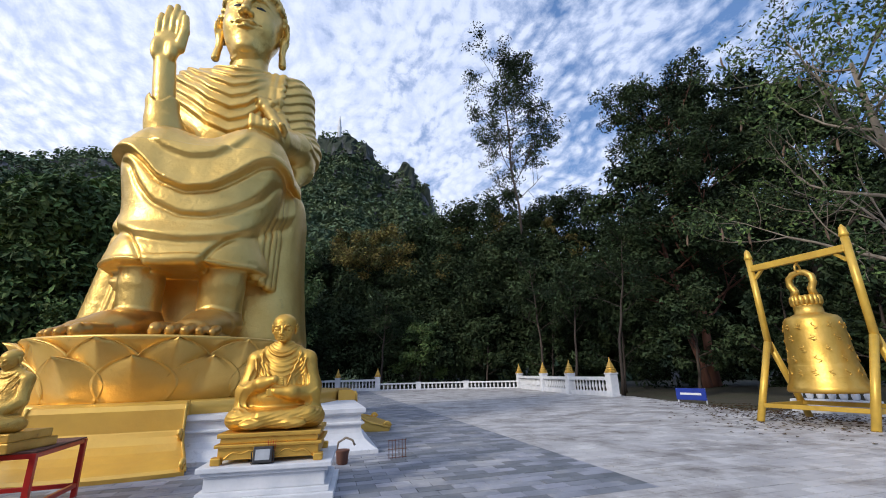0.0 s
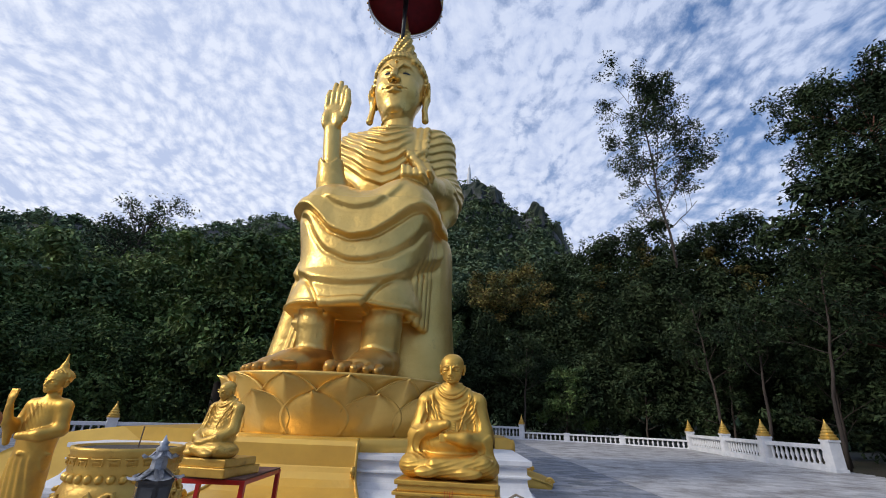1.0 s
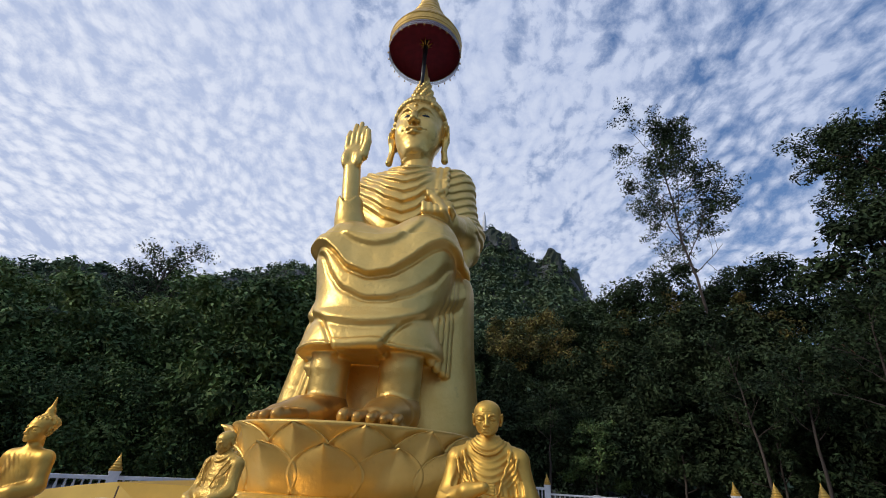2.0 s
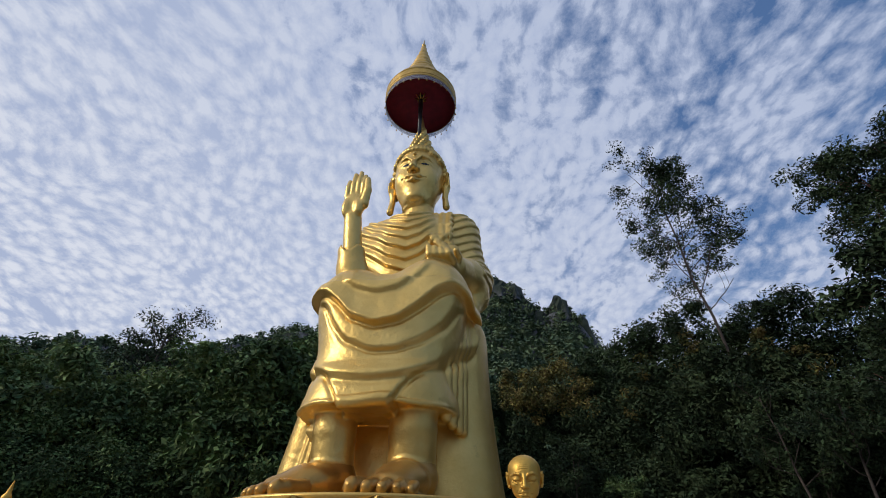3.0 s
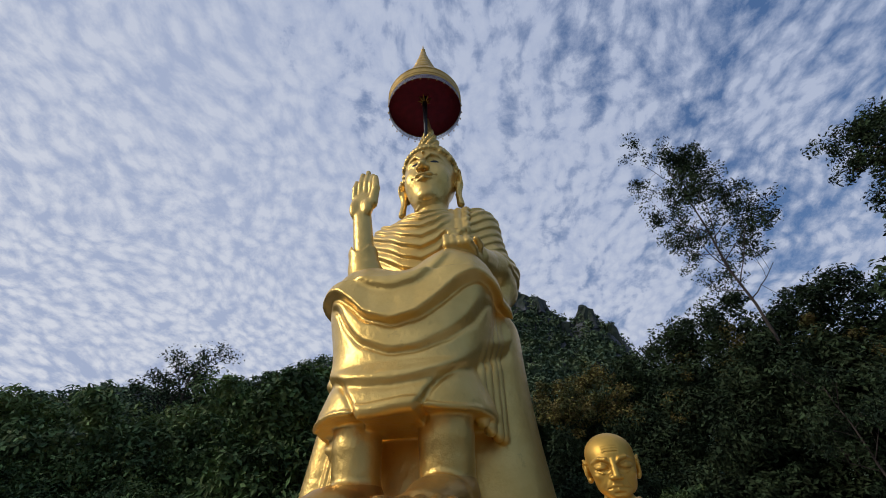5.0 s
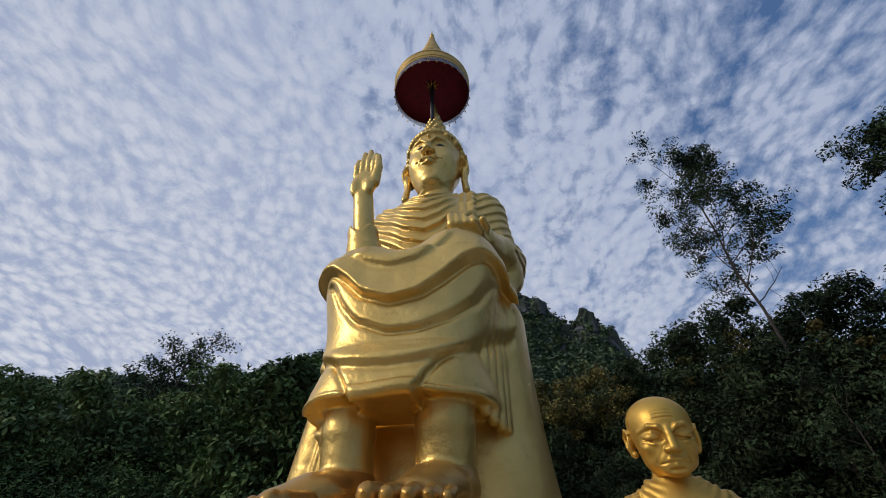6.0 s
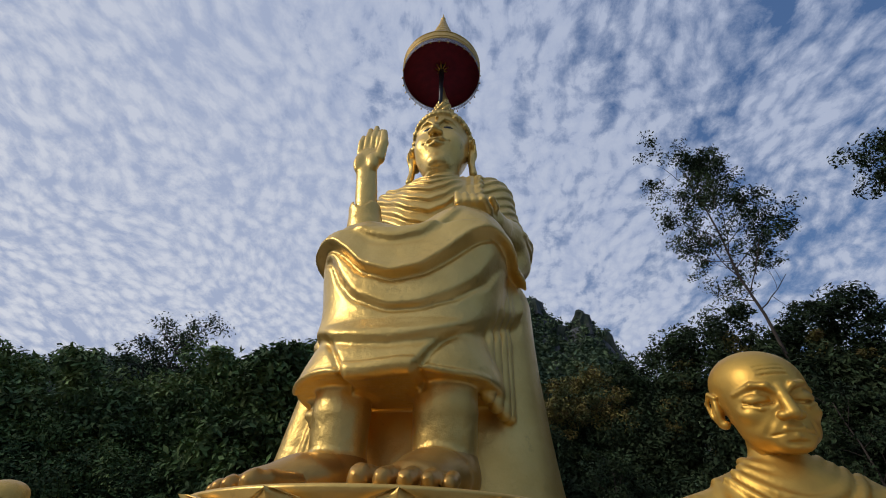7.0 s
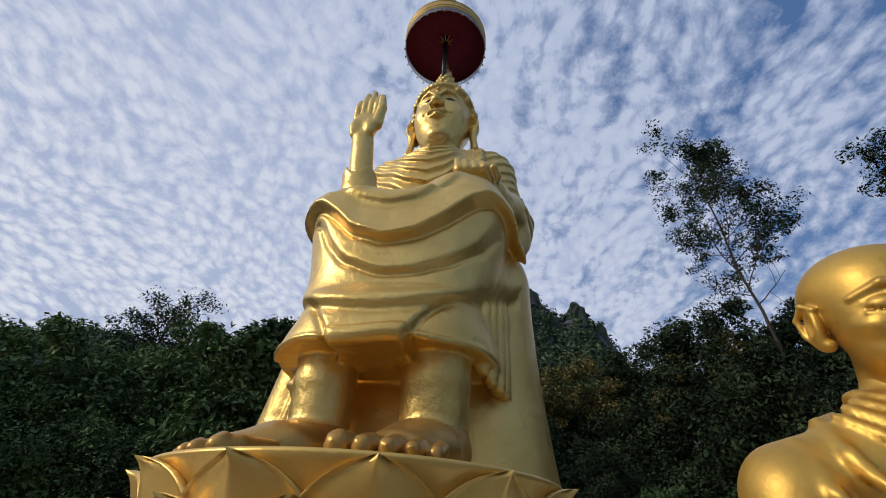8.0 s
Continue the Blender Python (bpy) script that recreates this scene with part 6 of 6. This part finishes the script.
for k in range(22):
    t = 2 * math.pi * k / 22
    turns = [(-0.05, -0.006, 0.028), (0.045, -0.006, 0.028), (0.045, -0.006, -0.026), (-0.028, -0.006, -0.026), (-0.028, -0.006, 0.006), (0.02, -0.006, 0.006)]
    part("key_fret", from_bm("key_fret", tube(turns, 0.006, 5), GOLD_AGED), urn, m=pose(0.432 * math.cos(t), 0.432 * math.sin(t), 0.925, 0, 0, math.degrees(t) + 90))
part("ash", from_bm("ash", lathe([(0.405, 0.93), (0.405, 1.012)], 32), material("incense_ash", (0.09, 0.075, 0.065), 0.95, bump=0.01), ), urn, "grey-brown incense ash")
part("incense_stick", from_bm("incense_stick", tube([(0.06, 0.02, 0.9), (0.075, 0.02, 1.19)], 0.006, 5), POD), urn)

# black lantern with a petalled roof, on a post
lan = thing("garden_lantern", pose(-3.68, 4.12, 0), "black metal lantern with grey petalled double roof", "lantern")
part("post", from_bm("post", lathe([(0.10, 0), (0.10, 0.04), (0.05, 0.08), (0.045, 0.55), (0.08, 0.60)], 10), BLACK, True), lan)
part("body", from_bm("body", lathe([(0.095, 0.60), (0.105, 0.62), (0.10, 0.64), (0.12, 0.93), (0.13, 0.95)], 6), BLACK), lan)
for k in range(6):
    t = radians(60 * k)
    part("pane", from_bm("pane", bevel_box(-0.04, 0.04, -0.003, 0.003, 0.67, 0.91, 0.002), GLASS_DARK), lan, "smoky glass pane", pose(0.100 * math.cos(t), 0.100 * math.sin(t), 0, 0, 0, 60 * k + 90))
def roof_leaf(w, r0, r1, z0, z1):
    bm = bmesh.new()
    rows = []
    for i in range(7):
        u = i / 6
        r, z = r0 + (r1 - r0) * u, z0 + (z1 - z0) * u - 0.02 * math.sin(math.pi * u) + 0.02 * u ** 4
        ww = w * (0.35 + 0.65 * math.sin(math.pi * min(1, 0.15 + 0.75 * u)))
        rows.append([bm.verts.new((r, ww * s, z - 0.012 * abs(s))) for s in (-1, -0.5, 0, 0.5, 1)])
    for a, b in zip(rows, rows[1:]):
        for i in range(4):
            bm.faces.new((a[i], b[i], b[i + 1], a[i + 1]))
    bmesh.ops.solidify(bm, geom=bm.faces[:], thickness=0.006)
    return from_bm("roof_petal", bm, GREY, True)
RL1, RL2 = roof_leaf(0.078, 0.03, 0.175, 1.03, 0.955), roof_leaf(0.055, 0.02, 0.115, 1.145, 1.09)
for k in range(6):
    part("roof_petal", RL1, lan, m=pose(0, 0, 0, 0, 0, 60 * k)); part("roof_petal", RL2, lan, m=pose(0, 0, 0, 0, 0, 60 * k + 30))
part("upper_body", from_bm("upper_body", lathe([(0.05, 1.0), (0.055, 1.02), (0.05, 1.09)], 8), GREY), lan)
part("finial", from_bm("finial", lathe([(0.03, 1.12), (0.045, 1.145), (0.025, 1.165), (0.035, 1.185), (0.015, 1.20), (0.003, 1.235)], 12), GREY, True), lan)

# dark slatted rack in front of the guardian figure
rack = thing("slatted_rack", pose(-6.0, 4.15, 0, 0, 0, -35), "dark metal slatted rack beside the urn", "rack")
for i in range(7):
    part("slat", from_bm("slat", bevel_box(-0.5, 0.5, -0.012, 0.012, 0.18 + 0.075 * i, 0.22 + 0.075 * i, 0.004), BLACK), rack)
for s in (-1, 1):
    part("leg", from_bm("leg", bevel_box(s * 0.48 - 0.02, s * 0.48 + 0.02, 0.012, 0.05, 0, 0.72, 0.004), BLACK), rack)

# brown bench on the far left side
bench = thing("wooden_bench", pose(-15.5, 13.0, 0, 0, 0, 35), "dark brown wooden bench near the white balustrade", "bench")
part("seat", from_bm("seat", bevel_box(-0.9, 0.9, -0.22, 0.22, 0.60, 0.68, 0.01), BARK_RED), bench)
for s in (-1, 1):
    part("leg", from_bm("leg", bevel_box(s * 0.7 - 0.09, s * 0.7 + 0.09, -0.16, 0.16, 0, 0.6, 0.01), BARK_RED), bench)

# ---- bell in its frame ----
BF = pose(8.92, 12.2, 0, 0, 0, -68)
bell_frame = thing("bell_frame", BF, "yellow painted steel bell frame with splayed legs", "frame")
for s in (-1, 1):
    part("post", from_bm("post", tube([(s * 1.15, 0, 1.75), (s * 1.15, 0, 4.32)], 0.085, 14), BELL_FRAME, True), bell_frame)
    part("post_cap", from_bm("post_cap", lathe([(0.10, 4.30), (0.10, 4.36), (0.085, 4.40), (0.075, 4.50), (0.01, 4.60)], 14), BELL_FRAME, True), bell_frame, m=pose(s * 1.15, 0, 0))
    for k in (-1, 1):
        part("leg", from_bm("leg", tube([(s * 1.15, k * 0.03, 1.95), (s * 1.15, k * 0.98, 0.0)], 0.085, 12), BELL_FRAME, True), bell_frame)
    part("foot_rail", from_bm("foot_rail", bevel_box(s * 1.15 - 0.05, s * 1.15 + 0.05, -0.85, 0.85, 0.32, 0.42, 0.01), BELL_FRAME), bell_frame)
    part("gusset", from_bm("gusset", tube([(s * 1.08, 0, 3.72), (s * 0.85, 0, 3.95)], 0.05, 4), BELL_FRAME), bell_frame)
part("beam", from_bm("beam", bevel_box(-1.10, 1.10, -0.075, 0.075, 3.93, 4.10, 0.01), BELL_FRAME), bell_frame)
for k in (-1, 1):
    part("low_rail", from_bm("low_rail", bevel_box(-1.1, 1.1, k * 0.78 - 0.05, k * 0.78 + 0.05, 0.33, 0.43, 0.01), BELL_FRAME), bell_frame)
bell = thing("temple_bell", BF, "large gold bell with raised letters and bands", "bell")
part("bell_body", from_bm("bell_body", lathe([(0.70, 0.72), (0.80, 0.70), (0.82, 0.76), (0.80, 0.84), (0.745, 0.92), (0.72, 1.05), (0.715, 1.08), (0.70, 1.12), (0.685, 1.30), (0.675, 1.33), (0.665, 1.36), (0.63, 1.8), (0.60, 2.2), (0.575, 2.42), (0.52, 2.50), (0.36, 2.56), (0.30, 2.60), (0.29, 2.78), (0.30, 2.80)], 64), BELL_GOLD, True), bell)
for i in range(18):
    t = 2 * math.pi * i / 18
    part("crown_petal", from_bm("crown_petal", lathe([(0.01, 2.78), (0.05, 2.82), (0.062, 2.92), (0.045, 3.02), (0.01, 3.05)], 8), BELL_GOLD, True), bell, m=pose(0.285 * math.cos(t), 0.285 * math.sin(t), 0))
part("crown", from_bm("crown", lathe([(0.28, 2.79), (0.30, 2.9), (0.27, 3.04), (0.1, 3.06)], 24), BELL_GOLD, True), bell)
loop = [(0.22, 0, 3.02), (0.19, 0, 3.2), (0.27, 0, 3.36), (0.26, 0, 3.52), (0.15, 0, 3.63), (0, 0, 3.66), (-0.15, 0, 3.63), (-0.26, 0, 3.52), (-0.27, 0, 3.36), (-0.19, 0, 3.2), (-0.22, 0, 3.02)]
part("loop", from_bm("loop", tube(loop, [0.10, 0.09, 0.085, 0.085, 0.08, 0.075, 0.08, 0.085, 0.085, 0.09, 0.10], 10), BELL_GOLD, True), bell)
part("ring", from_bm("ring", tube([(0, 0.11 * math.cos(t), 3.76 + 0.11 * math.sin(t)) for t in np.linspace(0, 6.283, 17)], 0.028, 8), BELL_GOLD, True), bell)
part("hook", from_bm("hook", tube([(0, 0, 3.86), (0, 0.03, 3.93), (0, 0.09, 3.98), (0, 0.09, 4.12)], 0.03, 8), BELL_FRAME, True), bell)
rng = random.Random(4)
for row, (z, r, n) in enumerate(((2.26, 0.600, 12), (1.98, 0.622, 8), (1.72, 0.642, 8), (1.48, 0.660, 8), (1.18, 0.694, 14))):
    for i in range(n):
        t = 2 * math.pi * (i + 0.5 * (row % 2)) / n
        w, turns, tall = rng.uniform(0.04, 0.07), rng.choice((1, 1.5, 2)), rng.uniform(0.07, 0.10)
        pts = [(-0.010 * u, w * math.sin(math.pi * turns * (u + 1)) * (1 - 0.4 * u), tall * u) for u in np.linspace(-1, 1, 9)]
        part("raised_mark", from_bm("raised_mark", tube(pts, [0.008, 0.012, 0.014, 0.014, 0.014, 0.014, 0.014, 0.012, 0.006], 5), BELL_GOLD, True), bell, m=pose((r + 0.002) * math.cos(t), (r + 0.002) * math.sin(t), z, 0, -4, math.degrees(t)))
# white stone shelf with knobs behind the bell
shelf = thing("white_shelf", pose(10.6, 14.2, -0.05, 0, 0, -68), "low white stone slab with turned white knobs", "slab")
part("slab", from_bm("slab", bevel_box(-1.0, 1.0, -0.25, 0.25, 0.0, 0.42, 0.02), WHITE), shelf)
for i in range(7):
    part("knob", from_bm("knob", lathe([(0.05, 0.41), (0.09, 0.48), (0.10, 0.56), (0.07, 0.64), (0.03, 0.67)], 10), WHITE, True), shelf, m=pose(-0.85 + 0.28 * i, 0, 0))

# blue sign beside the terrace
sign = thing("blue_sign", pose(9.15, 19.0, -0.05, 0, 0, -62), "blue enamel sign with a white line of writing", "sign")
part("board", from_bm("board", bevel_box(-0.62, 0.62, -0.015, 0.015, 0.16, 0.60, 0.006), SIGN_BLUE), sign)
for s in (-1, 1):
    part("post", from_bm("post", bevel_box(s * 0.58 - 0.02, s * 0.58 + 0.02, 0.016, 0.05, 0.0, 0.6, 0.003), WHITE), sign)
part("bar", from_bm("bar", bevel_box(-0.44, 0.44, -0.02, -0.016, 0.35, 0.43, 0.0), WHITE), sign, "white bar of writing")

# small pot and board by the plinth
pot = thing("clay_pot", pose(-2.0, 8.75, 0), "small brown clay pot with a bent metal handle", "pot")
part("body", from_bm("body", lathe([(0.07, 0), (0.09, 0.02), (0.10, 0.16), (0.115, 0.2), (0.115, 0.22), (0.10, 0.22)], 14), BARK_RED, True), pot)
part("handle", from_bm("handle", tube([(-0.1, 0, 0.2), (-0.07, 0, 0.33), (0.05, 0, 0.40), (0.16, 0, 0.36), (0.2, 0, 0.28)], 0.018, 6), BARK_PALE, True), pot)
crate = thing("wire_crate", pose(-1.15, 9.15, 0, 0, 0, 25), "small rusty wire crate leaning by the plinth", "crate")
for i in range(6):
    part("wire", from_bm("wire", tube([(-0.15 + 0.06 * i, 0, 0), (-0.15 + 0.06 * i, 0.02, 0.3)], 0.006, 4), BARK_RED), crate)
for z in (0.02, 0.15, 0.29):
    part("wire", from_bm("wire", tube([(-0.17, 0, z), (0.17, 0, z)], 0.006, 4), BARK_RED), crate)


# dry leaves and soil swept to the terrace edge, under and beyond the bell
rl = np.random.default_rng(77)
spots = np.concatenate([rl.normal((9.0, 12.6), (1.3, 1.5), (700, 2)), rl.normal((9.3, 16.2), (0.7, 1.8), (900, 2))])
c = np.column_stack([spots, np.full(len(spots), 0.012)])
a = rl.uniform(0, 6.28, len(c)); ln = rl.uniform(0.03, 0.08, len(c))
u = np.column_stack([np.cos(a), np.sin(a), rl.normal(scale=0.12, size=len(c))]) * ln[:, None]
w = np.column_stack([-np.sin(a), np.cos(a), rl.normal(scale=0.12, size=len(c))]) * ln[:, None] * 0.45
lift = np.array([0, 0, 0.012])
vv = np.stack([c - u, c + w + lift, c + u, c - w + lift], 1).reshape(-1, 3)
litter = new("fallen_leaves", mesh_of("fallen_leaves", vv, np.arange(len(vv)).reshape(-1, 4), material("dry_leaf_litter", (0.12, 0.075, 0.04), 0.9, 0, (0.05, 0.035, 0.02), 3, island=0.4, gloss=0.1)))
tagged(litter, "dry brown leaves and dirt scattered on the pavers", "leaves", kind="stuff")
